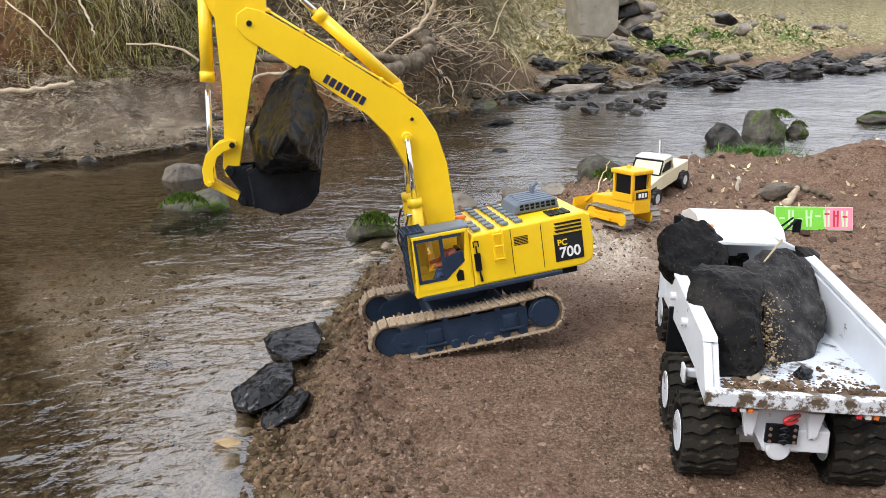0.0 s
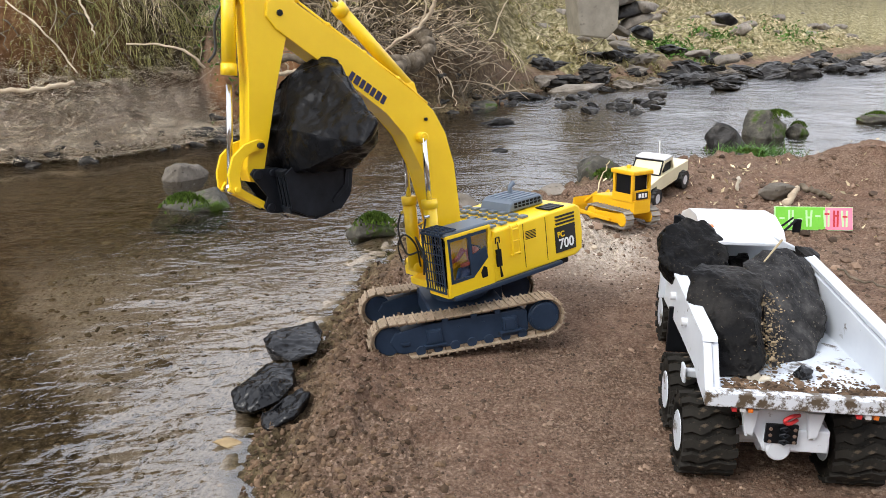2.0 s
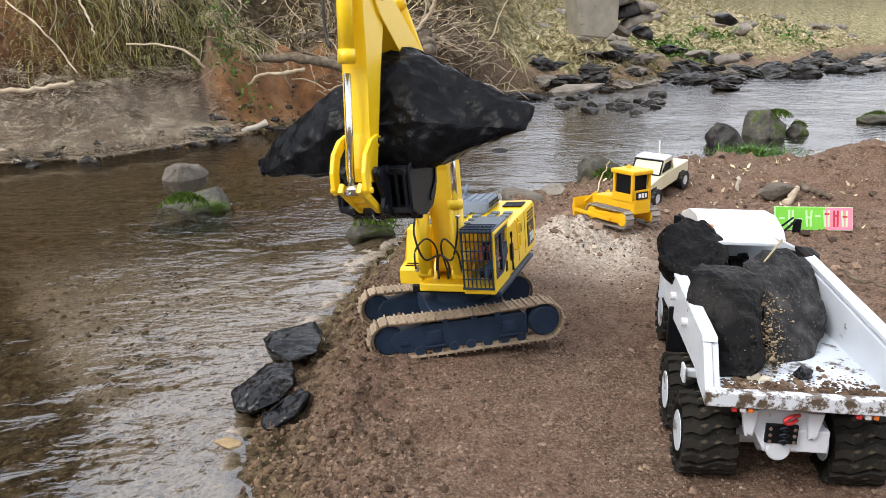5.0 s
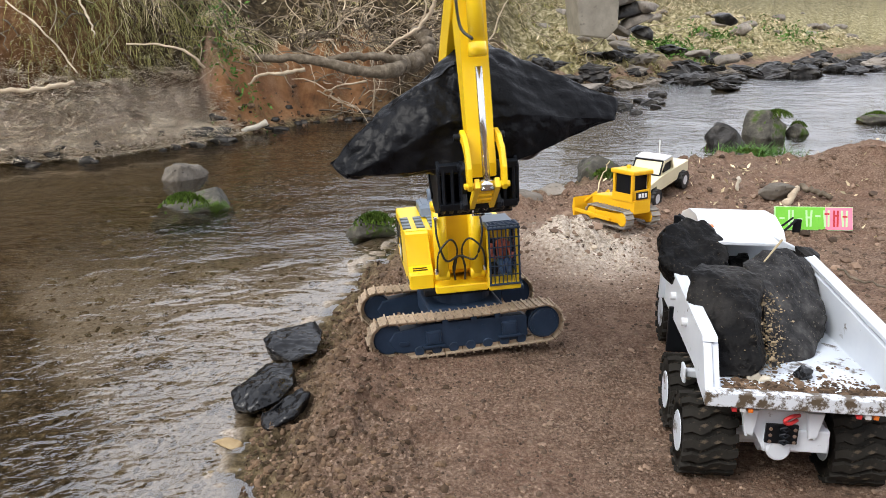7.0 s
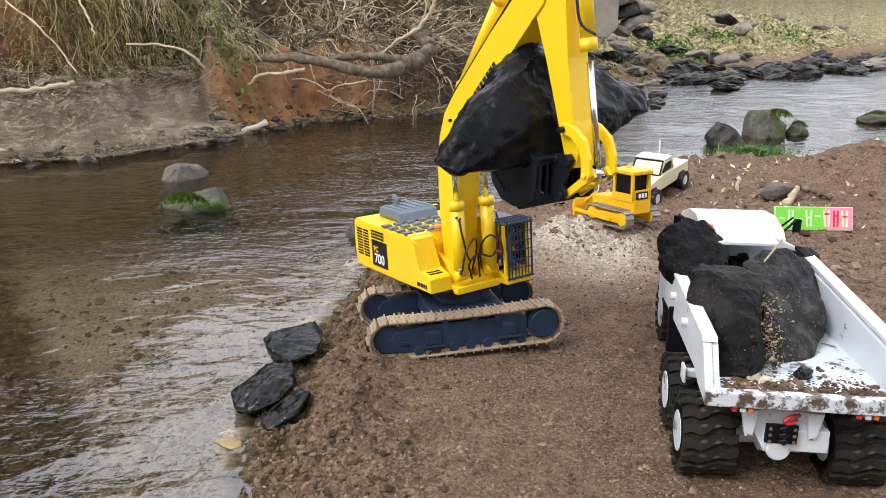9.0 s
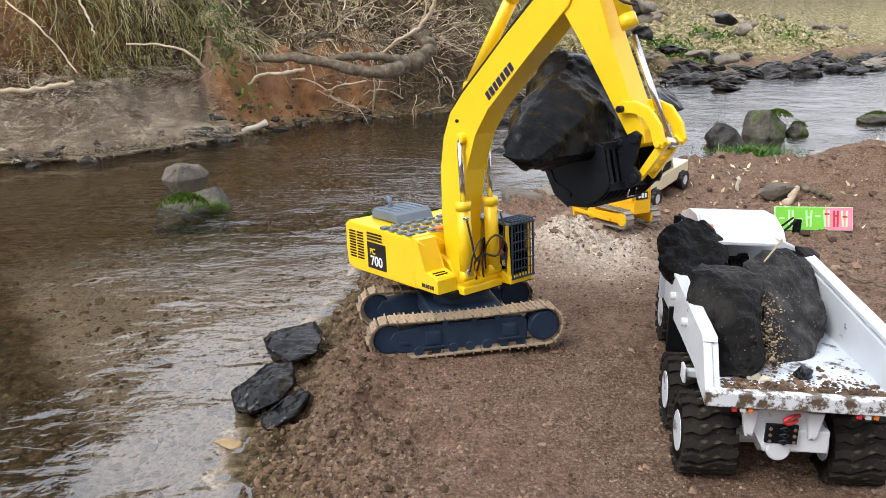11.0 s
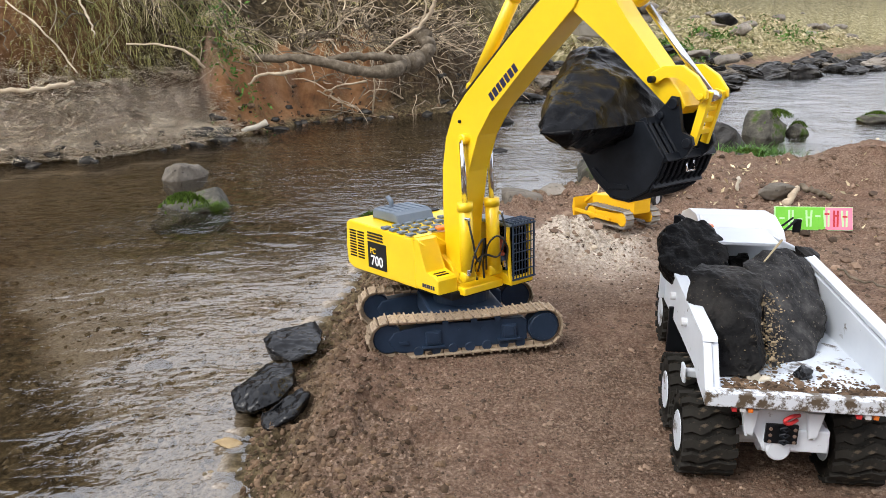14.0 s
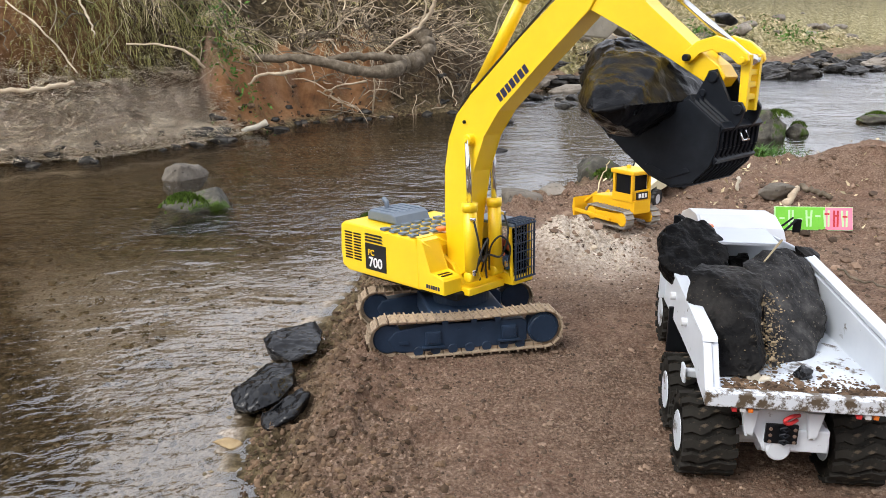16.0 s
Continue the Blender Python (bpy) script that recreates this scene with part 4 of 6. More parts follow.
    tube(b, [(0, 0, -0.158), (0, 0, -0.178)], 0.0142, 20)
    P["b_barrel"] = part("ram_barrel", b, YELLOW, ex, "", True)
    b = bmesh.new()
    tube(b, [(0, 0, 0), (0, 0, 0.18)], 0.0056, 14)
    disc(b, (0, 0, 0), (0, 1, 0), 0.009, 0.02, 16)
    P["b_rod"] = part("ram_rod", b, CHROME, ex, "polished steel ram rod", True)
    b = bmesh.new()
    tube(b, [(0, 0, 0), (0, 0, -0.205)], 0.013, 20)
    tube(b, [(0, 0, -0.195), (0, 0, -0.215)], 0.0148, 20)
    disc(b, (0, 0, 0), (0, 1, 0), 0.011, 0.02, 16)
    P["s_barrel"] = part("ram_barrel", b, YELLOW, ex, "", True)
    b = bmesh.new()
    tube(b, [(0, 0, 0), (0, 0, 0.20)], 0.006, 14)
    disc(b, (0, 0, 0), (0, 1, 0), 0.010, 0.018, 16)
    P["s_rod"] = part("ram_rod", b, CHROME, ex, "polished steel ram rod", True)
    # guide link: two bowed arms, origin at the stick's pin, reaching along -z
    b = bmesh.new()
    for s in (1, -1):
        arc = [(-0.009, 0.004), (-0.003, 0.011), (0.008, 0.008), (0.025, -0.012), (0.034, -0.042), (0.026, -0.072), (0.010, -0.094), (0.0, -0.097), (-0.008, -0.09), (-0.006, -0.080),
               (0.010, -0.062), (0.016, -0.04), (0.009, -0.018), (-0.004, -0.008)]
        prism(b, arc, s * 0.0235, s * 0.031, 0.0015)
        disc(b, (0, s * 0.030, -0.088), (0, 1, 0), 0.005, 0.012, 12, 0.001)
    disc(b, (0, 0, -0.088), (0, 1, 0), 0.0055, 0.062, 12)
    P["guide"] = part("guide_link", b, YELLOW, ex)
    # tipping link: a ladder-like frame from the ram's pin down to the bucket
    b = bmesh.new()
    for s in (1, -1):
        prism(b, [(-0.008, 0.008), (0.008, 0.008), (0.007, -0.03), (0.006, -0.075), (-0.006, -0.075), (-0.006, -0.03)], s * 0.012, s * 0.020, 0.001)
    for z in (-0.018, -0.036, -0.054):
        box(b, -0.005, 0.005, -0.014, 0.014, z - 0.004, z + 0.004, 0.001)
    P["tip_link"] = part("tipping_link", b, YELLOW, ex)
    # bucket: two ears, side plates, bar back, solid floor and lip with teeth
    b = bmesh.new()
    W = 0.068
    shell = [(-0.021, -0.076), (-0.045, -0.099), (-0.072, -0.113), (-0.110, -0.115), (-0.140, -0.098), (-0.160, -0.060), (-0.172, -0.005), (-0.180, 0.045)]
    box(b, -0.044, -0.031, -W + 0.003, W - 0.003, -0.018, -0.006, 0.001)
    P["bucket"] = bucket = part("bucket", b, BUCKET, ex, "black skeleton bucket")
    for s in (1, -1):
        b = bmesh.new()
        prism(b, [(-0.034, -0.012)] + shell + [(-0.170, 0.046), (-0.10, 0.012)], s * (W - 0.005), s * W, 0.001)
        prism(b, [(-0.10, -0.100), (-0.140, -0.085), (-0.158, -0.045), (-0.150, -0.045), (-0.134, -0.078), (-0.10, -0.092)], s * W, s * (W + 0.003), 0.001)
        part("side_plate", b, BUCKET, bucket)
    b = bmesh.new()
    for i in range(3, len(shell) - 1):
        (xa, za), (xb, zb) = shell[i], shell[i + 1]
        d = Vector((xb - xa, 0, zb - za)).normalized() * 0.001
        nrm = Vector((-d.z, 0, d.x)).normalized() * 0.004
        v = [b.verts.new((x + o.x, y, z + o.z)) for y in (-W + 0.004, W - 0.004) for (x, z, o) in ((xa, za, -nrm * 0), (xb, zb, nrm * 0), (xb, zb, nrm), (xa, za, nrm))]
        for f in ((0, 1, 2, 3), (4, 7, 6, 5), (0, 4, 5, 1), (1, 5, 6, 2), (2, 6, 7, 3), (3, 7, 4, 0)):
            b.faces.new([v[n] for n in f])
    part("bucket_floor", b, BUCKET, bucket)
    for k in range(9):
        y = -W + 0.010 + k * (2 * W - 0.020) / 8
        b = bmesh.new()
        pts = [(-0.034, -0.012)] + shell[:4]
        for (xa, za), (xb, zb) in zip(pts, pts[1:]):
            tube(b, [(xa, y, za), (xb, y, zb)], 0.0034, 6)
        part("bucket_bar", b, BUCKET, bucket)
    for x, z, h in ((-0.021, -0.076, 0.006), (-0.060, -0.107, 0.005)):
        b = bmesh.new()
        box(b, x - h, x + 0.003, -W + 0.003, W - 0.003, z - 0.006, z + 0.006, 0.001)
        part("cross_beam", b, BUCKET, bucket)
    for s in (1, -1):
        b = bmesh.new()
        prism(b, [(0.010, 0.006), (0.0, 0.012), (-0.012, 0.006), (-0.042, -0.004), (-0.050, -0.03), (-0.030, -0.085), (-0.008, -0.080), (0.008, -0.070), (0.010, -0.058), (-0.004, -0.045), (0.004, -0.02)],
              s * 0.024, s * 0.031, 0.001)
        disc(b, (0, s * 0.030, 0), (0, 1, 0), 0.0085, 0.010, 16, 0.001)
        disc(b, (0, s * 0.030, -0.064), (0, 1, 0), 0.0075, 0.010, 16, 0.001)
        disc(b, (-0.028, s * 0.030, -0.008), (0, 1, 0), 0.006, 0.010, 12, 0.001)
        part("bucket_ear", b, BUCKET, bucket)
    for k in range(6):
        y = -W + 0.008 + k * (2 * W - 0.016) / 5
        b = bmesh.new()
        prism(b, [(-0.176, 0.03), (-0.184, 0.03), (-0.186, 0.062), (-0.181, 0.066), (-0.177, 0.05)], y - 0.006, y + 0.006, 0.001)
        part("tooth", b, BUCKET, bucket)
    b = bmesh.new()
    tube(b, [(-0.026, -0.010, -0.086), (-0.030, -0.010, -0.100), (-0.030, 0.010, -0.100), (-0.026, 0.010, -0.086)], 0.002, 8)
    part("shackle", b, CHROME, bucket, "small bare steel shackle", True)
    P["excavator"] = ex
    return P


EX = build_excavator()


def build_load():
    b = bmesh.new()
    pts = [(0.265, 0.01, 0.56), (0.32, -0.03, 0.53), (0.245, 0.05, 0.545), (0.345, -0.262, 0.366), (0.385, -0.235, 0.346), (0.345, -0.215, 0.334), (0.31, 0.262, 0.435), (0.335, 0.25, 0.405),
           (0.29, 0.22, 0.40), (0.28, -0.14, 0.36), (0.37, -0.12, 0.36), (0.25, 0.05, 0.335), (0.375, 0.05, 0.35), (0.27, 0.15, 0.375), (0.225, -0.05, 0.43), (0.228, 0.07, 0.46), (0.235, -0.09, 0.47), (0.34, -0.1, 0.475),
           (0.385, -0.05, 0.43), (0.37, 0.07, 0.43), (0.36, 0.13, 0.40)]
    lump(b, pts, 5, 0.010, 13, 2.0, 0.08)
    return tagged(mesh_object("boulder", b, RUSTY_ROCK, True), "wet black boulder held in the excavator bucket", "rock")


LOAD = build_load()


# ---- dump truck ----
def wheel_meshes(r, w, rim_r, tyre_mat, rim_mat):
    b = bmesh.new()
    prof = [(-w * 0.42, rim_r), (-w * 0.5, rim_r + (r - rim_r) * 0.35), (-w * 0.5, r * 0.88), (-w * 0.42, r * 0.92), (w * 0.42, r * 0.92), (w * 0.5, r * 0.88), (w * 0.5, rim_r + (r - rim_r) * 0.35), (w * 0.42, rim_r)]
    tube(b, [(x, 0, 0) for x, _ in prof], [q for _, q in prof], 40)
    t = bmesh.new()
    prism(t, [(0.0, -0.012), (w * 0.2, -0.006), (w * 0.34, -0.009), (w * 0.53, -0.004), (w * 0.53, 0.0075), (w * 0.36, 0.004), (w * 0.2, 0.0085), (0.0, 0.002)], r * 0.90, r * 1.02, 0, "z")
    c = bmesh.new()
    for s in (1, -1):
        tube(c, [(s * w * 0.47, 0, 0), (s * w * 0.515, 0, 0), (s * w * 0.505, 0, 0), (s * w * 0.44, 0, 0)], [rim_r * 0.98, rim_r * 0.92, rim_r * 0.84, rim_r * 0.74], 32)
        disc(c, (s * w * 0.40, 0, 0), (1, 0, 0), rim_r * 0.35, w * 0.16, 16, 0.001)
        for k in range(8):
            a = k * math.pi / 4
            disc(c, (s * w * 0.40, rim_r * 0.55 * math.cos(a), rim_r * 0.55 * math.sin(a)), (1, 0, 0), rim_r * 0.07, w * 0.08, 6)
    out = []
    for n, bm, m in (("wheel", b, tyre_mat), ("rim", c, rim_mat), ("lug", t, tyre_mat)):
        me = bpy.data.meshes.new(n)
        bmesh.ops.recalc_face_normals(bm, faces=bm.faces[:])
        bm.to_mesh(me)
        bm.free()
        me.materials.append(m)
        out.append(me)
    return out


def put_wheel(parent, meshes, m, lugs, label=""):
    w = new("wheel", meshes[0])
    w.parent, w.matrix_basis = parent, m
    q = new("rim", meshes[1])
    q.parent = w
    for k in range(lugs):
        for s in (1, -1):
            g = new("lug", meshes[2])
            g.parent = w
            g.matrix_basis = Matrix.Rotation(2 * math.pi * (k + (0.25 if s > 0 else 0.75)) / lugs, 4, "X") @ Matrix.Rotation(math.pi if s < 0 else 0, 4, "Z")
    if label:
        tagged(w, label)
    return w


def build_truck():
    tr = thing("dump_truck", "white six-wheeled dump truck model loaded with dark rocks", "truck", pose(0.504, 0.982, 0.0, 0, 0, -7.4))
    wm = wheel_meshes(0.063, 0.076, 0.034, TYRE, MUDDY_WHITE)
    for y in (0.105, 0.245, 0.62):
        for s in (1, -1):
            put_wheel(tr, wm, pose(s * 0.108 - 0.004 + 0.04 * (y > 0.5), y, 0.062, 40 * y * 10, 0, 0), 17, "muddy black lugged tyre")
    H = 0.1375
    # body: floor, walls with a flat top edge, open sloping tail
    b = bmesh.new()
    prism(b, [(0.0, 0.168), (0.0, 0.181), (0.10, 0.177), (0.50, 0.150), (0.50, 0.135), (0.12, 0.155)], -H + 0.013, H - 0.013, 0.001, "x")
    body = part("dump_body", b, MUDDY_WHITE, tr, "muddy white tipper body, scratched")
    for s in (1, -1):
        b = bmesh.new()
        prism(b, [(-0.003, 0.164), (0.012, 0.195), (0.047, 0.238), (0.053, 0.243), (0.50, 0.246), (0.50, 0.206), (0.13, 0.198), (0.06, 0.168)], s * (H - 0.012), s * H, 0.0015, "x")
        prism(b, [(0.0, 0.166), (0.05, 0.236), (0.50, 0.24), (0.50, 0.14), (0.14, 0.152), (0.04, 0.164)], s * (H - 0.022), s * (H - 0.0125), 0.001, "x")
        prism(b, [(0.045, 0.240), (0.05, 0.2475), (0.50, 0.2505), (0.50, 0.244)], s * (H - 0.020), s * (H + 0.0015), 0.001, "x")
        part("side_wall", b, WHITE, body)
        for y in (0.30, 0.18):
            b = bmesh.new()
            disc(b, (s * (H + 0.004), y, 0.215), (1, 0, 0), 0.007, 0.010, 12, 0.001)
            part("pivot_boss", b, WHITE_CLEAN, body)
    b = bmesh.new()
    box(b, -H, H, -0.006, 0.012, 0.164, 0.186, 0.002)
    part("tail_lip", b, LIP_WHITE, body, "white tail lip splashed with mud")
    b = bmesh.new()
    prism(b, [(-H + 0.002, 0.14), (-H + 0.002, 0.245), (-0.06, 0.285), (0.05, 0.285), (H - 0.002, 0.245), (H - 0.002, 0.14)], 0.492, 0.504, 0.002)
    prism(b, [(-0.062, 0.282), (0.055, 0.282), (0.055, 0.288), (-0.062, 0.288)], 0.40, 0.50, 0.001)
    part("headboard", b, WHITE, body)
    # chassis
    b = bmesh.new()
    for s in (1, -1):
        box(b, s * 0.038 - 0.006, s * 0.038 + 0.006, 0.03, 0.70, 0.085, 0.118, 0.002)
    box(b, -0.045, 0.045, 0.022, 0.036, 0.085, 0.12, 0.002)
    part("chassis_frame", b, WHITE, tr)
    for y in (0.105, 0.245, 0.62):
        b = bmesh.new()
        tube(b, [(-0.10, y, 0.062), (-0.035, y, 0.064), (-0.03, y, 0.066), (0.03, y, 0.066), (0.035, y, 0.064), (0.10, y, 0.062)], [0.013, 0.013, 0.026, 0.026, 0.013, 0.013], 16)
        part("axle", b, WHITE, tr, "white axle housing")
    b = bmesh.new()
    prism(b, [(-0.055, 0.148), (0.055, 0.148), (0.050, 0.115), (0.034, 0.090), (0.022, 0.066), (-0.022, 0.066), (-0.034, 0.090), (-0.050, 0.115)], 0.030, 0.048, 0.003)
    for s in (1, -1):
        prism(b, [(s * 0.040, 0.150), (s * 0.068, 0.150), (s * 0.060, 0.105), (s * 0.046, 0.10)], 0.020, 0.034, 0.002)
        tube(b, [(s * 0.052, 0.026, 0.14), (s * 0.056, 0.024, 0.10)], 0.003, 8)
    disc(b, (0, 0.03, 0.075), (0, 1, 0), 0.02, 0.02, 20, 0.003)
    REAR = Matrix.Translation((-0.024, 0, 0.150)) @ Matrix.Scale(0.83, 4) @ Matrix.Translation((0, 0, -0.150))
    part("rear_housing", b, WHITE, tr, "white rear axle casting", m=REAR)
    b = bmesh.new()
    box(b, -0.026, 0.028, 0.018, 0.026, 0.090, 0.126, 0.002)
    plate = part("hitch_plate", b, BLACK, tr, "black hitch plate with bolts", m=REAR)
    for i in range(3):
        for x in (-0.019, 0.021):
            b = bmesh.new()
            disc(b, (x, 0.0165, 0.096 + i * 0.012), (0, 1, 0), 0.0035, 0.004, 8)
            part("bolt", b, CHROME, plate)
        b = bmesh.new()
        tube(b, [(-0.004, 0.012, 0.098 + i * 0.012), (0.004, 0.010, 0.102 + i * 0.012), (0.011, 0.012, 0.098 + i * 0.012), (0.004, 0.010, 0.094 + i * 0.012), (-0.004, 0.012, 0.098 + i * 0.012)], 0.0022, 8)
        part("hook", b, BUCKET, plate)
    b = bmesh.new()
    tube(b, curve_points([(0.026, 0.02, 0.146), (0.008, 0.008, 0.148), (-0.002, 0.004, 0.142), (0.006, 0.006, 0.136), (0.022, 0.018, 0.138)], 4), 0.0036, 8)
    part("tow_shackle", b, RED, tr, "red tow shackle", True, REAR)
    for s, x in ((1, 0.066), (-1, -0.100)):
        for k, (m, w) in enumerate(((RED, 0.007), (WHITE_CLEAN, 0.008), (ORANGE, 0.007))):
            b = bmesh.new()
            box(b, x + k * 0.011, x + k * 0.011 + w, -0.003, 0.006, 0.156, 0.1625, 0.001)
            part("tail_lamp", b, m, tr)
    # step bar, mud flaps, cab
    b = bmesh.new()
    prism(b, [(-0.135, 0.125), (-0.135, 0.137), (-0.05, 0.140), (-0.05, 0.122)], 0.165, 0.178, 0.002)
    box(b, -0.139, -0.134, 0.158, 0.185, 0.117, 0.144, 0.002)
    part("side_bracket", b, WHITE, tr)
    for s in (1, -1):
        b = bmesh.new()
        box(b, s * 0.098 - 0.035, s * 0.098 + 0.035, 0.375, 0.383, 0.075, 0.165, 0.002)
        part("mud_flap", b, BLACK, tr)
    b = bmesh.new()
    prism(b, [(0.52, 0.10), (0.52, 0.262), (0.54, 0.278), (0.62, 0.284), (0.70, 0.276), (0.80, 0.248), (0.84, 0.20), (0.84, 0.09)], -0.055, 0.105, 0.012, "x")
    cab = part("cab", b, WHITE_CLEAN, tr, "clean white rounded cab")
    b = bmesh.new()
    box(b, -0.058, -0.053, 0.56, 0.66, 0.20, 0.262, 0.002)
    box(b, 0.103, 0.108, 0.56, 0.66, 0.20, 0.262, 0.002)
    prism(b, [(0.030, 0.268), (0.05, 0.268), (0.055, 0.282), (0.04, 0.282)], 0.512, 0.522)
    part("cab_window", b, BLACK, cab)
    b = bmesh.new()
    disc(b, (-0.046, 0.535, 0.272), (0, 0, 1), 0.012, 0.024, 14, 0.003)
    part("beacon", b, ORANGE, cab, "amber beacon")
    for s, x0 in ((1, 0.09), (-1, -0.052)):
        b = bmesh.new()
        tube(b, [(x0, 0.55, 0.262), (x0 + s * 0.02, 0.56, 0.272), (x0 + s * 0.042, 0.575, 0.288)], 0.0026, 8)
        tube(b, [(x0, 0.57, 0.266), (x0 + s * 0.02, 0.58, 0.276), (x0 + s * 0.042, 0.595, 0.288)], 0.0022, 8)
        box(b, x0 + s * 0.046 - 0.008, x0 + s * 0.046 + 0.008, 0.575, 0.58, 0.262, 0.29, 0.002)
        part("mirror", b, BLACK, cab)
    return tr


build_truck()


def stone(name, label, c, sx, sy, sz, seed, material, group="", cuts=3, even=True, rough=0.07, freq=3.0, category="rock", tilt=0.0):
    b = bmesh.new()
    boulder(b, (0, 0, 0), sx, sy, sz, seed, cuts, rough, freq, tilt)
    ob = mesh_object(name, b, material, even)
    ob.matrix_basis = Matrix.Translation(c)
    return tagged(ob, label, category, group)


def block_stone(label, corners, material, seed, rough=0.009, freq=17, cuts=5, soft=0.05, name="rock", group=""):
    b = bmesh.new()
    lump(b, corners, cuts, rough, freq, seed, soft)
    return tagged(mesh_object(name, b, material, True), label, "rock", group)


LOADED = "rocks in the tipper"
block_stone("dark angular rock lying in the white tipper", [(0.417, 1.42, 0.308), (0.458, 1.44, 0.318), (0.496, 1.44, 0.310), (0.511, 1.40, 0.292), (0.518, 1.36, 0.263), (0.392, 1.38, 0.285), (0.385, 1.36, 0.262),
            (0.428, 1.28, 0.236), (0.502, 1.33, 0.240), (0.408, 1.32, 0.240), (0.43, 1.50, 0.269), (0.555, 1.50, 0.251), (0.52, 1.40, 0.20), (0.42, 1.36, 0.20)], DIRTY_ROCK, 5.0, 0.007, 26, 5, 0.0, group=LOADED)
block_stone("black wet rock standing in the white tipper", [(0.402, 1.22, 0.291), (0.436, 1.27, 0.284), (0.469, 1.25, 0.287), (0.515, 1.21, 0.284), (0.467, 1.20, 0.290), (0.462, 1.09, 0.247), (0.462, 1.045, 0.200),
            (0.446, 1.04, 0.186), (0.407, 1.055, 0.178), (0.392, 1.12, 0.211), (0.388, 1.17, 0.243), (0.50, 1.12, 0.173), (0.539, 1.24, 0.208), (0.42, 1.24, 0.17)], DIRTY_ROCK, 9.0, 0.005, 24, 5, 0.0, group=LOADED)
block_stone("large grey-black rock with sand in the tipper", [(0.516, 1.30, 0.277), (0.588, 1.34, 0.292), (0.626, 1.35, 0.286), (0.640, 1.33, 0.271), (0.641, 1.29, 0.243), (0.634, 1.22, 0.208), (0.620, 1.19, 0.186),
            (0.582, 1.135, 0.174), (0.534, 1.11, 0.172), (0.495, 1.09, 0.178), (0.516, 1.20, 0.268), (0.500, 1.14, 0.228), (0.570, 1.25, 0.268), (0.691, 1.40, 0.237), (0.55, 1.36, 0.24), (0.58, 1.34, 0.16)], GRITTY_ROCK, 13.0, 0.006, 24, 5, 0.0, group=LOADED)
block_stone("small dark rock behind the others in the tipper", [(0.665, 1.43, 0.265), (0.694, 1.44, 0.265), (0.709, 1.42, 0.251), (0.704, 1.40, 0.232), (0.685, 1.38, 0.211), (0.677, 1.41, 0.256), (0.743, 1.49, 0.231),
            (0.697, 1.48, 0.250), (0.72, 1.45, 0.18), (0.66, 1.42, 0.19)], DIRTY_ROCK, 17.0, 0.005, 26, 4, 0.0, group=LOADED)
block_stone("small dark rock behind the others in the tipper", [(0.540, 1.440, 0.247), (0.589, 1.440, 0.245), (0.591, 1.400, 0.232), (0.528, 1.380, 0.222), (0.582, 1.480, 0.240), (0.587, 1.420, 0.197), (0.555, 1.420, 0.197)], DIRTY_ROCK, 21.0, cuts=3, group=LOADED)
stone("rock", "small black rock lying in the tipper", (0.527, 1.059, 0.182), 0.022, 0.02, 0.016, 31, WET_ROCK, LOADED)
for k, (c, r) in enumerate((((0.455, 1.048, 0.182), 0.011), ((0.470, 1.044, 0.180), 0.010))):
    stone("pebble", "pale pebble on the tipper floor", c, r * 1.3, r, r, 40 + k, STONE_PALE, "pale pebbles", cuts=2)
b = bmesh.new()
tube(b, [(0.594, 1.330, 0.307), (0.542, 1.270, 0.287)], [0.0022, 0.0014], 6)
tagged(mesh_object("twig", b, STRAW), "thin pale dry stalk lying on a rock", "twig")


rs = np.random.RandomState(44)
crack = np.stack([np.linspace(0, 1, 700) ** 0.8] * 3, 1)
crack = np.array([0.512, 1.196, 0.262]) * (1 - crack) + np.array([0.482, 1.066, 0.186]) * crack + rs.normal(0, 1, (700, 3)) * np.array([0.014, 0.008, 0.008])
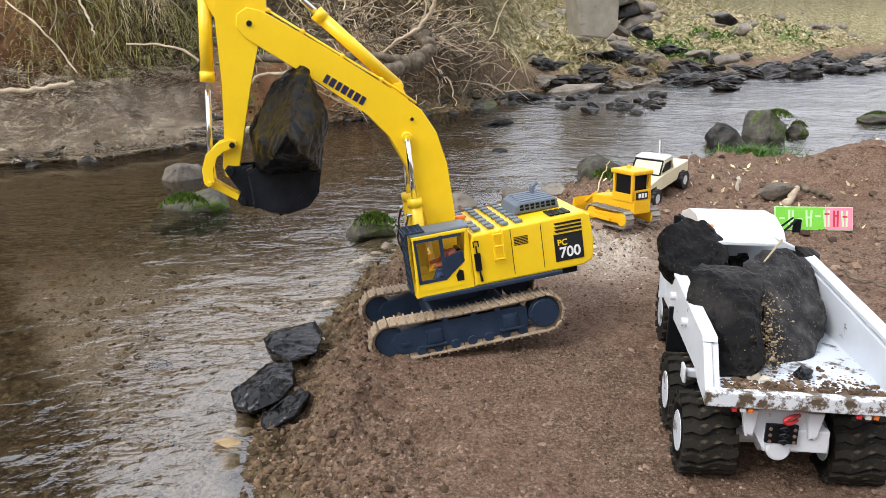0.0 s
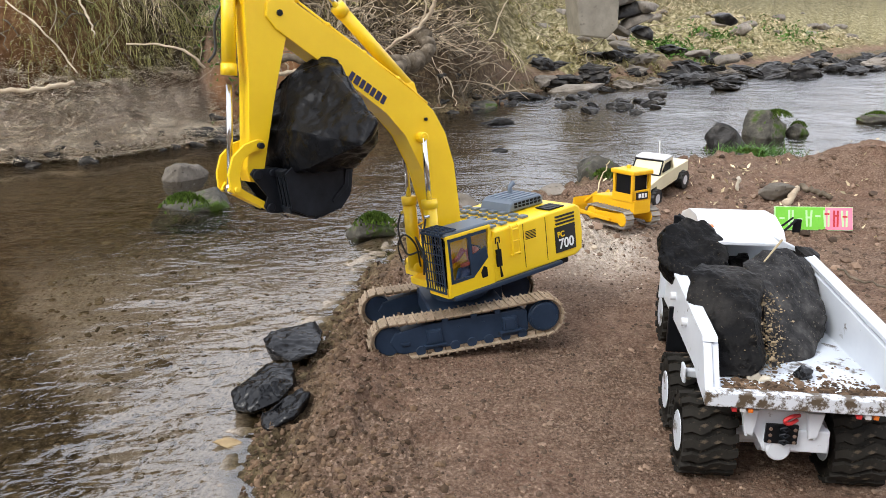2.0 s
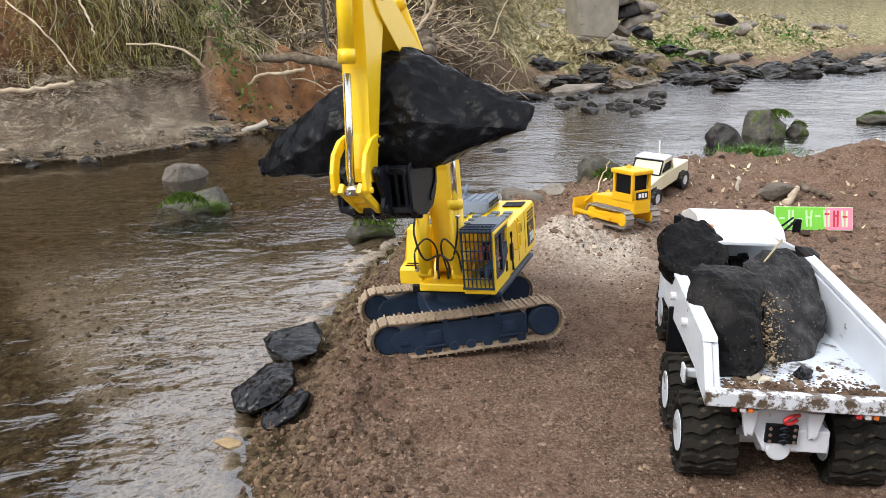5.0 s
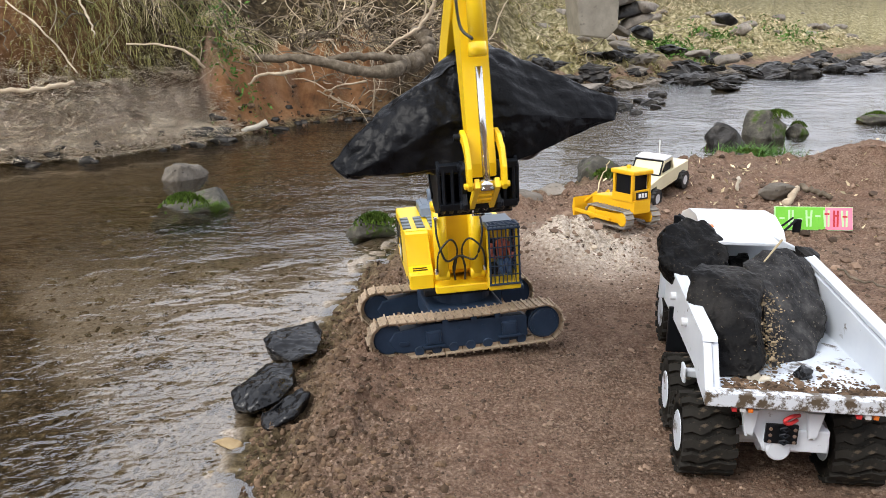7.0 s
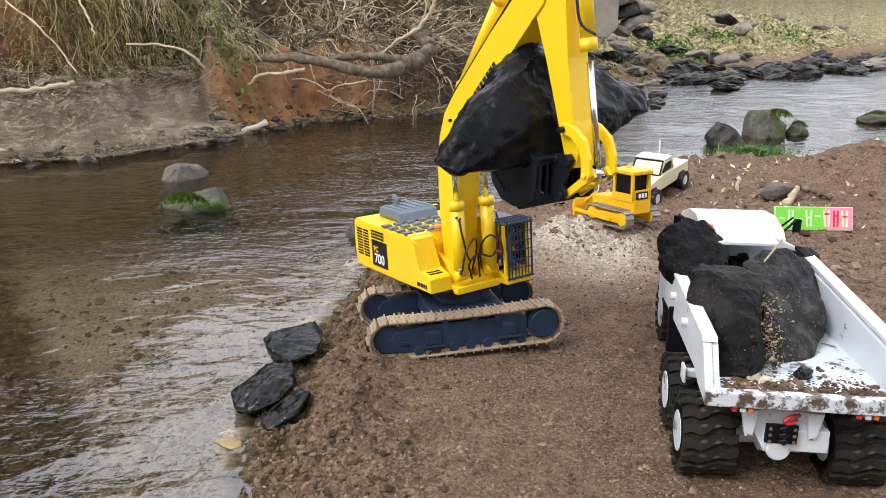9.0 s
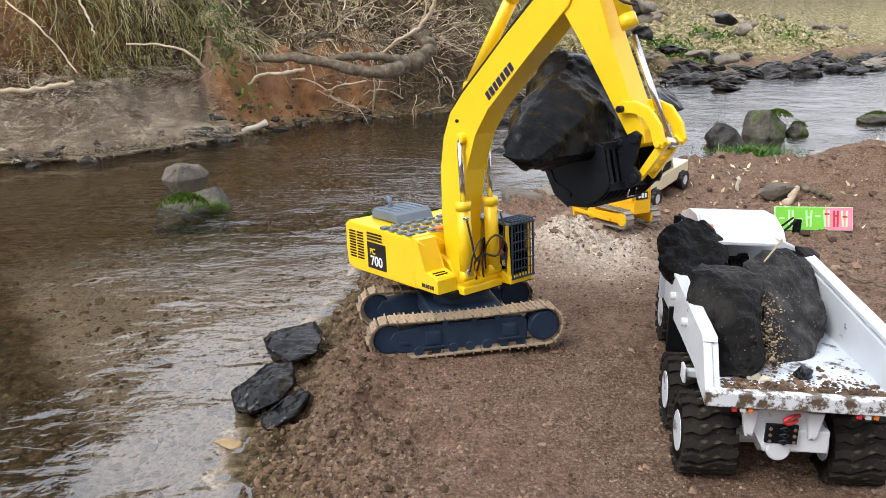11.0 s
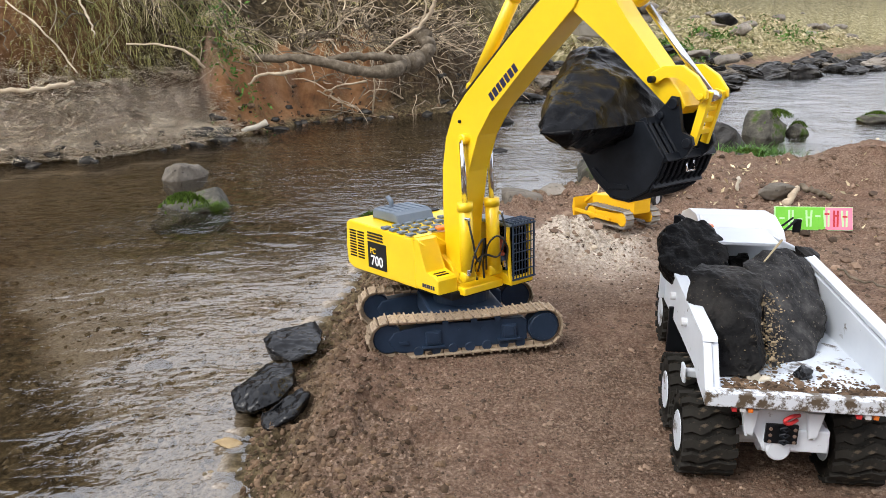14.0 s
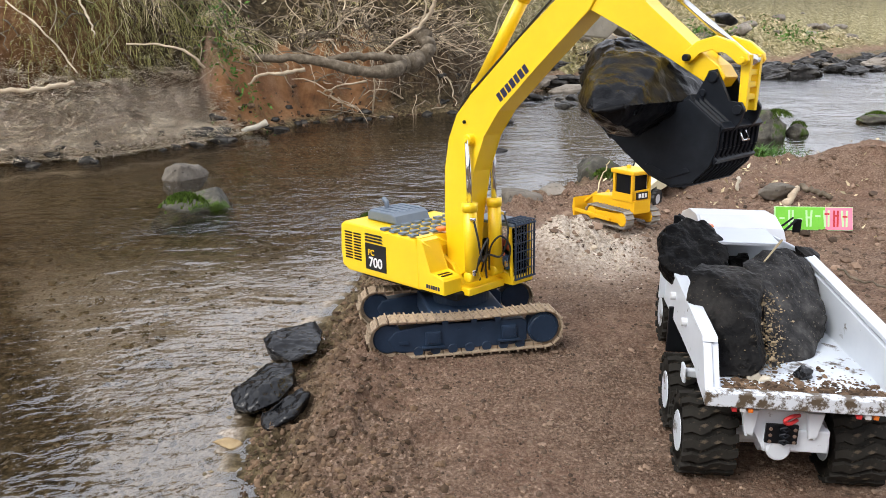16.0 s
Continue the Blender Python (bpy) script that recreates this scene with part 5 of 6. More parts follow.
# ---- bulldozer ----
def build_dozer():
    dz = thing("bulldozer", "amber-yellow toy bulldozer with grey tracks", "bulldozer", pose(0.560, 2.41, ground_z(0.560, 2.41) + 0.004, -3, 0, 29))
    b = bmesh.new()
    prism(b, [(-0.095, 0.045), (-0.095, 0.085), (-0.02, 0.085), (0.0, 0.090), (0.10, 0.080), (0.10, 0.05)], -0.034, 0.034, 0.004, "x")
    part("hull", b, DOZER_YELLOW, dz)
    posts = []
    for x in (-0.032, 0.032):
        for y in (-0.085, -0.005):
            posts.append(bmesh.new())
            box(posts[-1], x - 0.004, x + 0.004, y - 0.005, y + 0.005, 0.08, 0.165, 0.001)
    b = bmesh.new()
    box(b, -0.036, 0.036, -0.09, -0.082, 0.08, 0.115, 0.001)
    for s in (1, -1):
        box(b, s * 0.036 - 0.002, s * 0.036 + 0.002, -0.09, 0.0, 0.08, 0.105, 0.001)
    cab = part("cab", b, DOZER_YELLOW, dz)
    for q in posts:
        part("post", q, DOZER_YELLOW, cab)
    b = bmesh.new()
    box(b, -0.040, 0.040, -0.097, 0.008, 0.162, 0.176, 0.004)
    disc(b, (0, -0.03, 0.18), (0, 0, 1), 0.007, 0.012, 12, 0.002)
    part("cab_roof", b, DOZER_YELLOW, cab)
    b = bmesh.new()
    box(b, -0.030, 0.030, -0.078, -0.01, 0.085, 0.161)
    part("dark_window", b, BLACK, cab, "dark cab glazing")
    b = bmesh.new()
    box(b, -0.022, 0.022, -0.0935, -0.0895, 0.088, 0.110)
    part("badge_panel", b, DECAL_BLACK, cab)
    b = bmesh.new()
    for x in (-0.015, -0.003, 0.009):
        box(b, x, x + 0.008, -0.0948, -0.0934, 0.093, 0.106)
    part("badge", b, DECAL_WHITE, cab, "white badge bars")
    b = bmesh.new()
    box(b, -0.0375, -0.0355, -0.075, -0.05, 0.088, 0.102)
    part("badge_panel", b, DECAL_BLACK, cab)
    b = bmesh.new()
    prism(b, [(0.145, 0.008), (0.150, 0.035), (0.146, 0.062), (0.140, 0.068), (0.136, 0.04), (0.139, 0.008)], -0.075, 0.075, 0.001, "x")
    part("blade", b, DOZER_YELLOW, dz)
    for s in (1, -1):
        b = bmesh.new()
        prism(b, [(-0.03, 0.018), (-0.03, 0.028), (0.138, 0.034), (0.138, 0.022)], s * 0.068, s * 0.074, 0.001, "x")
        part("push_arm", b, DOZER_YELLOW, dz)
        b = bmesh.new()
        tube(b, [(s * 0.025, 0.09, 0.085), (s * 0.03, 0.138, 0.05)], 0.005, 10)
        part("blade_ram", b, DOZER_YELLOW, dz)
        b = bmesh.new()
        prism(b, [(-0.09, 0.014), (-0.095, 0.03), (-0.08, 0.045), (0.07, 0.040), (0.085, 0.028), (0.07, 0.014)], s * 0.038, s * 0.062, 0.002, "x")
        for y in (-0.075, 0.065):
            disc(b, (s * 0.052, y, 0.029), (1, 0, 0), 0.021, 0.026, 20, 0.002)
        part("track_frame", b, DOZER_YELLOW, dz)
        tk = part("track", bmesh.new(), SHOE, dz, "dusty grey toy track")
        n, r, L = 30, 0.024, 0.14
        total = 2 * L + 2 * math.pi * r
        sh = bmesh.new()
        p = total / n
        box(sh, -0.015, 0.015, -p * 0.46, p * 0.46, 0, 0.003)
        box(sh, -0.015, 0.015, -p * 0.46, -p * 0.25, 0.003, 0.006)
        me = bpy.data.meshes.new("shoe")
        sh.to_mesh(me)
        sh.free()
        me.materials.append(DUSTY_TRACK)
        for k in range(n):
            u = k * p
            if u < L:
                y, z, a = -0.075 + u, 0.029 + r, 0
            elif u < L + math.pi * r:
                q = (u - L) / r
                y, z, a = 0.065 + r * math.sin(q), 0.029 + r * math.cos(q), -math.degrees(q)
            elif u < 2 * L + math.pi * r:
                y, z, a = 0.065 - (u - L - math.pi * r), 0.029 - r, 180
            else:
                q = (u - 2 * L - math.pi * r) / r
                y, z, a = -0.075 - r * math.sin(q), 0.029 - r * math.cos(q), 180 - math.degrees(q)
            o = new("shoe", me)
            o.parent = tk
            o.matrix_basis = pose(s * 0.052, y, z, a, 0, 0)
    b = bmesh.new()
    tube(b, [(0.02, 0.05, 0.085), (0.02, 0.05, 0.125)], 0.004, 10)
    part("exhaust", b, BLACK, dz)
    return dz


DUSTY_TRACK = mat("grey_track_plastic", [(0.22, 0.2, 0.17), (0.34, 0.31, 0.27)], 40, 0.7, bump=0.2, random_tone=0.15)
build_dozer()


# ---- pickup ----
def build_pickup():
    pk = thing("pickup_truck", "cream-coloured model pickup with white wheels", "pickup", pose(0.800, 2.955, 0.012, -8, 0, 140) @ Matrix.Scale(0.9, 4))
    wm = wheel_meshes(0.038, 0.03, 0.021, RUBBER, WHITE_CLEAN)
    for y in (-0.12, 0.14):
        for s in (1, -1):
            put_wheel(pk, wm, pose(s * 0.078, y, 0.038), 14)
    b = bmesh.new()
    prism(b, [(-0.19, 0.06), (-0.19, 0.105), (-0.06, 0.108), (0.07, 0.108), (0.185, 0.100), (0.192, 0.09), (0.19, 0.055), (0.17, 0.06), (0.165, 0.085), (0.115, 0.085), (0.10, 0.05), (-0.08, 0.05),
              (-0.095, 0.08), (-0.145, 0.08), (-0.16, 0.058)], -0.075, 0.075, 0.004, "x")
    part("body", b, CREAM, pk)
    b = bmesh.new()
    prism(b, [(-0.065, 0.108), (-0.05, 0.155), (-0.035, 0.162), (0.015, 0.162), (0.03, 0.155), (0.068, 0.108), (0.058, 0.108), (0.022, 0.150), (-0.04, 0.150), (-0.055, 0.108)], -0.066, 0.066, 0.002, "x")
    part("cab", b, CREAM, pk)
    b = bmesh.new()
    box(b, -0.067, 0.067, -0.045, 0.022, 0.158, 0.167, 0.003)
    part("roof", b, WHITE_CLEAN, pk, "white cab roof")
    b = bmesh.new()
    box(b, -0.060, 0.060, -0.045, 0.020, 0.106, 0.149, 0.002)
    part("seats", b, BLACK, pk)
    b = bmesh.new()
    for s in (1, -1):
        tube(b, [(s * 0.064, 0.066, 0.110), (s * 0.060, 0.028, 0.160)], 0.0035, 8)
    tube(b, [(-0.062, 0.029, 0.160), (0.062, 0.029, 0.160)], 0.0035, 8)
    tube(b, [(-0.064, 0.067, 0.110), (0.064, 0.067, 0.110)], 0.0035, 8)
    part("windscreen_frame", b, BLACK, pk)
    b = bmesh.new()
    box(b, -0.05, 0.05, -0.175, 0.175, 0.03, 0.055, 0.003)
    part("chassis", b, BLACK, pk)
    b = bmesh.new()
    tube(b, [(0.05, -0.17, 0.105), (0.05, -0.17, 0.185)], 0.003, 8)
    part("antenna", b, DECAL_WHITE, pk)
    return pk


build_pickup()


# ---- painted board ----
def build_board():
    m = pose(1.185, 2.44, ground_z(1.185, 2.44) + 0.001, -20, 0, -3) @ Matrix.Scale(0.97, 4)
    bd = thing("painted_board", "green and pink painted wooden board propped up", "board", m)
    b = bmesh.new()
    box(b, -0.125, 0.128, -0.004, 0.004, 0.0, 0.078, 0.001)
    part("panel", b, BOARD_PALE, bd)
    b = bmesh.new()
    box(b, -0.122, 0.038, -0.0052, -0.0036, 0.002, 0.076)
    part("green_field", b, BOARD_GREEN, bd, "lime green painted field")
    b = bmesh.new()
    box(b, 0.038, 0.126, -0.0054, -0.0038, 0.002, 0.076)
    part("pink_field", b, BOARD_PINK, bd, "pink painted field")
    rnd = random.Random(3)
    for k in range(8):
        x = -0.108 + k * 0.029
        for s in (0, 0.011):
            b = bmesh.new()
            lean = rnd.uniform(-0.004, 0.004)
            prism(b, [(x + s - 0.003, 0.012), (x + s + 0.003, 0.012), (x + s + 0.003 + lean, 0.066), (x + s - 0.003 + lean, 0.066)], -0.0066, -0.005)
            part("bar", b, BOARD_PALE if k % 2 else (BOARD_GREEN if k < 5 else RED), bd)
        b = bmesh.new()
        z = rnd.uniform(0.025, 0.055)
        box(b, x - 0.002, x + 0.014, -0.0068, -0.0052, z, z + 0.006)
        part("bar", b, RED if k >= 5 else BOARD_PALE, bd)
    return bd


build_board()

# ---- rocks of the creek ----
SHORE = "wet black rocks on the shore"
block_stone("wet black angular rock at the water's edge", [(-0.404, 1.620, -0.004), (-0.381, 1.680, -0.009), (-0.293, 1.720, -0.002), (-0.268, 1.660, -0.004), (-0.272, 1.560, -0.014), (-0.320, 1.520, -0.015), (-0.375, 1.560, -0.007), (-0.352, 1.600, 0.002),
            (-0.309, 1.620, -0.062), (-0.390, 1.640, -0.071)], WET_ROCK, 3.0, group=SHORE)
block_stone("wet black rounded rock at the water's edge", [(-0.416, 1.400, -0.019), (-0.401, 1.440, -0.012), (-0.356, 1.500, -0.006), (-0.309, 1.500, 0.005), (-0.289, 1.400, -0.007), (-0.302, 1.340, -0.014), (-0.363, 1.320, -0.030), (-0.400, 1.350, -0.029),
            (-0.346, 1.400, 0.011), (-0.345, 1.420, -0.092), (-0.413, 1.420, -0.092), (-0.305, 1.450, -0.083)], WET_ROCK, 7.0, soft=0.25, group=SHORE)
block_stone("wet black stone at the water's edge", [(-0.340, 1.310, -0.037), (-0.314, 1.340, -0.026), (-0.272, 1.380, -0.021), (-0.251, 1.340, -0.018), (-0.271, 1.280, -0.031), (-0.314, 1.260, -0.048), (-0.332, 1.280, -0.049), (-0.307, 1.340, -0.096), (-0.267, 1.360, -0.083)], WET_ROCK, 8.0, group=SHORE, cuts=4).location.z = 0.02
stone("stone", "ochre stone under shallow water", (-0.388, 1.264, -0.060), 0.04, 0.02, 0.012, 71, SANDSTONE)
CREEK = "boulders in the creek"
for label, m, c, s, seed in (
    ("grey boulder with green algae standing in the creek", GREY_ROCK, (-1.196, 3.589, -0.085), (0.13, 0.11, 0.125), 101),
    ("low boulder with wet flanks in the creek", MOSS_ROCK, (-0.978, 3.026, -0.070), (0.19, 0.14, 0.10), 102),
    ("mossy dark boulder at the creek's edge", MOSS_ROCK, (-0.245, 2.666, -0.060), (0.11, 0.10, 0.085), 103),
    ("round grey boulder at the far bank", GREY_ROCK, (0.036, 6.321, -0.060), (0.18, 0.16, 0.20), 104),
    ("green mossy slab at the far bank", MOSS_ROCK, (0.327, 6.248, -0.060), (0.15, 0.12, 0.06), 105),
    ("flat dark slab in the creek", DARK_STONE, (0.370, 5.409, -0.065), (0.19, 0.14, 0.04), 106),
    ("long pale slab along the far bank", GREY_ROCK, (1.307, 7.547, -0.060), (0.48, 0.22, 0.075), 107),
    ("flat pale stone at the far bank", GREY_ROCK, (0.768, 8.056, 0.000), (0.16, 0.12, 0.10), 108),
    ("dark grey boulder in the creek", DARK_STONE, (1.628, 4.526, -0.060), (0.13, 0.13, 0.15), 109),
    ("large mossy boulder in the creek", MOSS_ROCK, (1.966, 4.837, -0.060), (0.16, 0.15, 0.17), 110),
    ("mossy boulder in the creek", MOSS_ROCK, (2.179, 4.881, -0.060), (0.085, 0.08, 0.075), 111),
    ("low mossy hummock by the creek", MOSS_ROCK, (1.537, 3.953, -0.050), (0.16, 0.11, 0.05), 112),
    ("mossy boulder further up the creek", MOSS_ROCK, (2.995, 5.456, -0.060), (0.22, 0.15, 0.06), 113),
    ("dark mossy boulder beside the bulldozer", MOSS_ROCK, (0.709, 3.505, -0.050), (0.125, 0.11, 0.135), 114),
    ("brown rounded rock behind the excavator", GREY_ROCK, (0.297, 2.934, -0.020), (0.10, 0.08, 0.13), 115),
    ("flat grey stone behind the excavator", GREY_ROCK, (0.459, 3.118, -0.030), (0.11, 0.08, 0.055), 116),
    ("brown stone behind the excavator", GREY_ROCK, (0.067, 2.943, -0.040), (0.08, 0.07, 0.065), 117),
    ("soil-crusted stone on the gravel bar", GREY_ROCK, (1.260, 2.889, 0.030), (0.085, 0.06, 0.045), 118),
    ("dark stone in the riffle", DARK_STONE, (0.312, 4.286, -0.060), (0.05, 0.04, 0.02), 119),
):
    stone("boulder", label, c, *s, seed, m, CREEK)
rnd = random.Random(12)
RIFFLE = "dark stones of the riffle"
for k in range(22):
    a, d = rnd.gauss(1.33, 0.22), rnd.gauss(6.3, 0.45)
    s = rnd.uniform(0.03, 0.085)
    stone("stone", "dark wet stone in the riffle", (a, d, -0.055), s * 1.4, s, s * 0.6, 200 + k, DARK_STONE, RIFFLE, cuts=2, even=False)
JUMBLE = "flat stones along the far shore"
for k in range(120):
    t = rnd.random()
    x = 0.9 + 6.2 * t + rnd.gauss(0, 0.2)
    y = 7.7 + 5.0 * t + rnd.gauss(-0.25, 0.38) - 0.5 * (t > 0.45)
    s = rnd.uniform(0.05, 0.16) * (1 + 0.5 * t)
    stone("stone", "flat dark stone on the far shore", (x, y, max(ground_z(x, y), -0.06) + 0.02), s * 1.5, s, s * rnd.uniform(0.3, 0.75), 300 + k, DARK_STONE if rnd.random() < 0.88 else GREY_ROCK,
          JUMBLE, cuts=2, even=False, rough=0.24)
SLOPE = "rocks on the far slope"
for k in range(40):
    x = rnd.uniform(1.2, 7.5)
    y = 8.6 + (x - 1.2) * 0.85 + rnd.uniform(0.3, 2.6)
    s = rnd.uniform(0.05, 0.16)
    stone("stone", "grey stone half buried in the grassy slope", (x, y, ground_z(x, y)), s * 1.4, s, s * 0.7, 500 + k, GREY_ROCK, SLOPE, cuts=2)
for k in range(60):
    t = rnd.random()
    i = rnd.randint(3, 9)
    (ax, ay), (bx, by) = FAR[i], FAR[i + 1]
    x, y = ax + (bx - ax) * t + rnd.gauss(0, 0.05), ay + (by - ay) * t + rnd.gauss(0, 0.06)
    s = rnd.uniform(0.018, 0.06)
    stone("stone", "dark stone at the foot of the bank", (x, y, max(ground_z(x, y), -0.06)), s * 1.3, s, s * 0.6, 600 + k, DARK_STONE if rnd.random() < 0.9 else GREY_ROCK, "stones at the bank's foot", cuts=2)
# ruined abutment: a concrete block and stacked slabs
ab = thing("concrete_block", "weathered tilted concrete block on the bank", "concrete block", pose(*(1.558, 8.600, 0.453), 4, -6, 12))
b = bmesh.new()
prism(b, [(-0.20, -0.02), (-0.24, 0.55), (0.26, 0.58), (0.22, 0.02), (0.10, -0.08)], -0.18, 0.18, 0.02)
part("block", b, CONCRETE, ab)
SLABS = [(1.91, 8.7, 0.656), (2.008, 8.7, 0.53), (1.844, 8.7, 0.473), (2.107, 8.7, 0.403), (1.862, 8.7, 0.747), (2.114, 8.7, 0.702), (3.162, 9.2, 0.551), (3.208, 9.2, 0.12), (2.914, 9.2, 0.183)]
for k, (w, h) in enumerate(((0.28, 0.095), (0.25, 0.08), (0.19, 0.07), (0.15, 0.11), (0.24, 0.07), (0.16, 0.08), (0.15, 0.095), (0.22, 0.06), (0.19, 0.055))):
    c = SLABS[k]
    stone("slab", "tilted grey stone slab on the bank", c, w, 0.2, h, 700 + k, GREY_ROCK if k % 3 else DARK_STONE, "stone slabs of the abutment", cuts=2, rough=0.05, tilt=rnd.uniform(-14, 14))


# ---- plants, wood, litter ----
def raw_mesh(name, verts, faces, material, label, category, kind="stuff", smooth=False):
    me = bpy.data.meshes.new(name)
    me.from_pydata(verts, [], faces)
    me.update()
    me.materials.append(material)
    if smooth:
        me.polygons.foreach_set("use_smooth", [True] * len(me.polygons))
    return tagged(new(name, me), label, category, kind=kind)


def far_points(n, rng, lo, hi, i0, i1, power=1.0):
    """Random places on the far bank, lo to hi metres behind its waterline, between two corners of that line; and the way to the water."""
    seg = [(np.array(a), np.array(b)) for a, b in zip(FAR[i0:i1], FAR[i0 + 1:i1 + 1])]
    w = np.array([np.linalg.norm(b - a) for a, b in seg])
    k = rng.choice(len(seg), n, p=w / w.sum())
    A, B = np.array([s[0] for s in seg])[k], np.array([s[1] for s in seg])[k]
    d = (B - A) / np.linalg.norm(B - A, axis=1)[:, None]
    out = np.stack([-d[:, 1], d[:, 0]], 1)
    q = A + (B - A) * rng.rand(n, 1) + out * (lo + (hi - lo) * rng.rand(n, 1) ** power) + rng.normal(0, 0.04, (n, 2))
    return q, -out


def blades(q, z, way, rng, length, width, lift, droop, spread=0.6):
    """Grass blades: three-piece ribbons that rise and then hang over."""
    n = len(q)
    a = np.arctan2(way[:, 1], way[:, 0]) + rng.normal(0, spread, n)
    d = np.stack([np.cos(a), np.sin(a), np.zeros(n)], 1)
    s = np.stack([-np.sin(a), np.cos(a), np.zeros(n)], 1)
    L = length * rng.uniform(0.45, 1.25, n)
    W = width * rng.uniform(0.6, 1.4, n)
    base = np.concatenate([q, z[:, None]], 1)
    up = rng.uniform(0.5, 1.3, n) * lift
    dr = rng.uniform(0.3, 1.4, n) * droop
    curl = rng.normal(0, 0.16, n)
    V = []
    for t in (0, 0.33, 0.68, 1.0):
        p = base + d * (L * t * 0.75)[:, None] + s * (L * curl * t * t)[:, None]
        p[:, 2] += L * (up * t - dr * t * t)
        w = W * (1 - 0.85 * t)
        V += [p - s * w[:, None] / 2, p + s * w[:, None] / 2]
    V = np.stack(V, 1).reshape(-1, 3)
    o = (np.arange(n) * 8)[:, None]
    F = np.concatenate([o + np.array([[0, 1, 3, 2]]), o + np.array([[2, 3, 5, 4]]), o + np.array([[4, 5, 7, 6]])])
    return V, F


def grass(name, n, seed, lo, hi, i0, i1, length, width, lift, droop, material, label, spread=0.6, power=1.0, sink=0.0, clump=0, bare=True):
    rng = np.random.RandomState(seed)
    if clump:
        q, way = far_points(n // clump, rng, lo, hi, i0, i1, power)
        q, way = np.repeat(q, clump, 0) + rng.normal(0, 0.022, (n // clump * clump, 2)), np.repeat(way, clump, 0)
    else:
        q, way = far_points(n, rng, lo, hi, i0, i1, power)
    if name != "litter":
        heap = (q[:, 0] > -2.7) & (q[:, 0] < -1.45) & (-side(FAR, q[:, 0], q[:, 1]) < 0.40)
        q, way = q[~heap], way[~heap]
    thick = smooth(-0.12, 0.12, rough_noise(q[:, 0], q[:, 1], 2.3, 5) + 0.5 * rough_noise(q[:, 0], q[:, 1], 6.1, 2))
    keep = rng.rand(len(q)) < (thick if bare else 1.0)
    q, way = q[keep], way[keep]
    z = terrain(q[:, 0], q[:, 1])[0] - sink
    V, F = blades(q, z, way, rng, length, width, lift, droop, spread)
    return raw_mesh(name, V.tolist(), F.tolist(), material, label, "grass")


grass("dry_grass", 44000, 1, 0.34, 1.3, 1, 9, 0.10, 0.0040, 0.4, 0.9, STRAW, "pale dry grass hanging over the creek bank", 1.3, 1.0, 0.01, 18)
grass("green_grass", 22000, 2, 0.36, 1.5, 1, 9, 0.11, 0.0040, 0.4, 0.8, GRASS, "olive grass tufts on the creek bank", 1.2, 1.0, 0.01, 16)
grass("upper_grass", 9000, 3, 0.9, 2.6, 1, 9, 0.18, 0.005, 0.7, 0.9, STRAW, "dry grass on the upper bank", 1.2, 1.0, 0.01, 12)
grass("overhanging_grass", 900, 4, 0.30, 0.38, 6, 9, 0.13, 0.0035, 0.12, 1.25, STRAW, "dry grass hanging from the bank's lip", 0.6, 1.0, 0.0, 10)
grass("hanging_grass", 8000, 14, 0.34, 0.60, 3, 7, 0.16, 0.0042, 0.30, 1.1, STRAW, "long dry grass hanging over the litter heap", 1.2, 1.0, 0.0, 14)
grass("hanging_green", 5600, 15, 0.30, 0.62, 4, 7, 0.14, 0.0042, 0.30, 1.1, GRASS, "olive grass hanging over the bank", 1.2, 1.0, 0.0, 14, False)
grass("bank_grass", 6000, 16, 0.10, 0.8, 8, 10, 0.12, 0.005, 0.5, 0.9, STRAW, "dry grass and stems at the bend of the bank", 1.5, 1.0, 0.0, 10)
grass("litter", 46000, 5, 0.0, 0.40, 2, 6, 0.10, 0.0048, 0.24, 0.22, LITTER, "heap of pale straw and flood litter", 3.0, 1.0, -0.008, 0, False)
grass("slope_grass", 16000, 6, 0.15, 3.5, 9, 14, 0.17, 0.010, 0.7, 0.8, GRASS, "green and dry grass on the far slope", 1.6, 1.2, 0.01, 8)
grass("slope_straw", 44000, 7, 0.3, 6.0, 9, 15, 0.22, 0.012, 0.5, 0.7, STRAW, "dry grass on the far slope", 1.6, 1.0, 0.01, 7)
grass("distant_grass", 9000, 8, 4.0, 9.0, 9, 15, 0.5, 0.02, 0.8, 0.8, STRAW, "tall dry grass at the top of the slope", 1.6, 1.0, 0.01, 14)


def leaves(name, seed, spots, n, label, size=0.016, material=None):
    rng = np.random.RandomState(seed)
    V, F = [], []
    for (x, y, r, h) in spots:
        for _ in range(n):
            px, py = x + rng.normal(0, r), y + rng.normal(0, r * 0.7)
            c = Vector((px, py, ground_z(px, py) + rng.uniform(0, h)))
            m = Euler((rng.uniform(-1, 1), rng.uniform(-1, 1), rng.uniform(0, 6))).to_matrix()
            k, s = len(V), size * rng.uniform(0.5, 1.3)
            V += [tuple(c + m @ Vector(v)) for v in ((-s, 0, 0), (0, -s * 0.4, 0.15 * s), (s, 0, 0), (0, s * 0.4, 0.15 * s))]
            F.append((k, k + 1, k + 2, k + 3))
    return raw_mesh(name, V, F, material or GREEN, label, "plants")


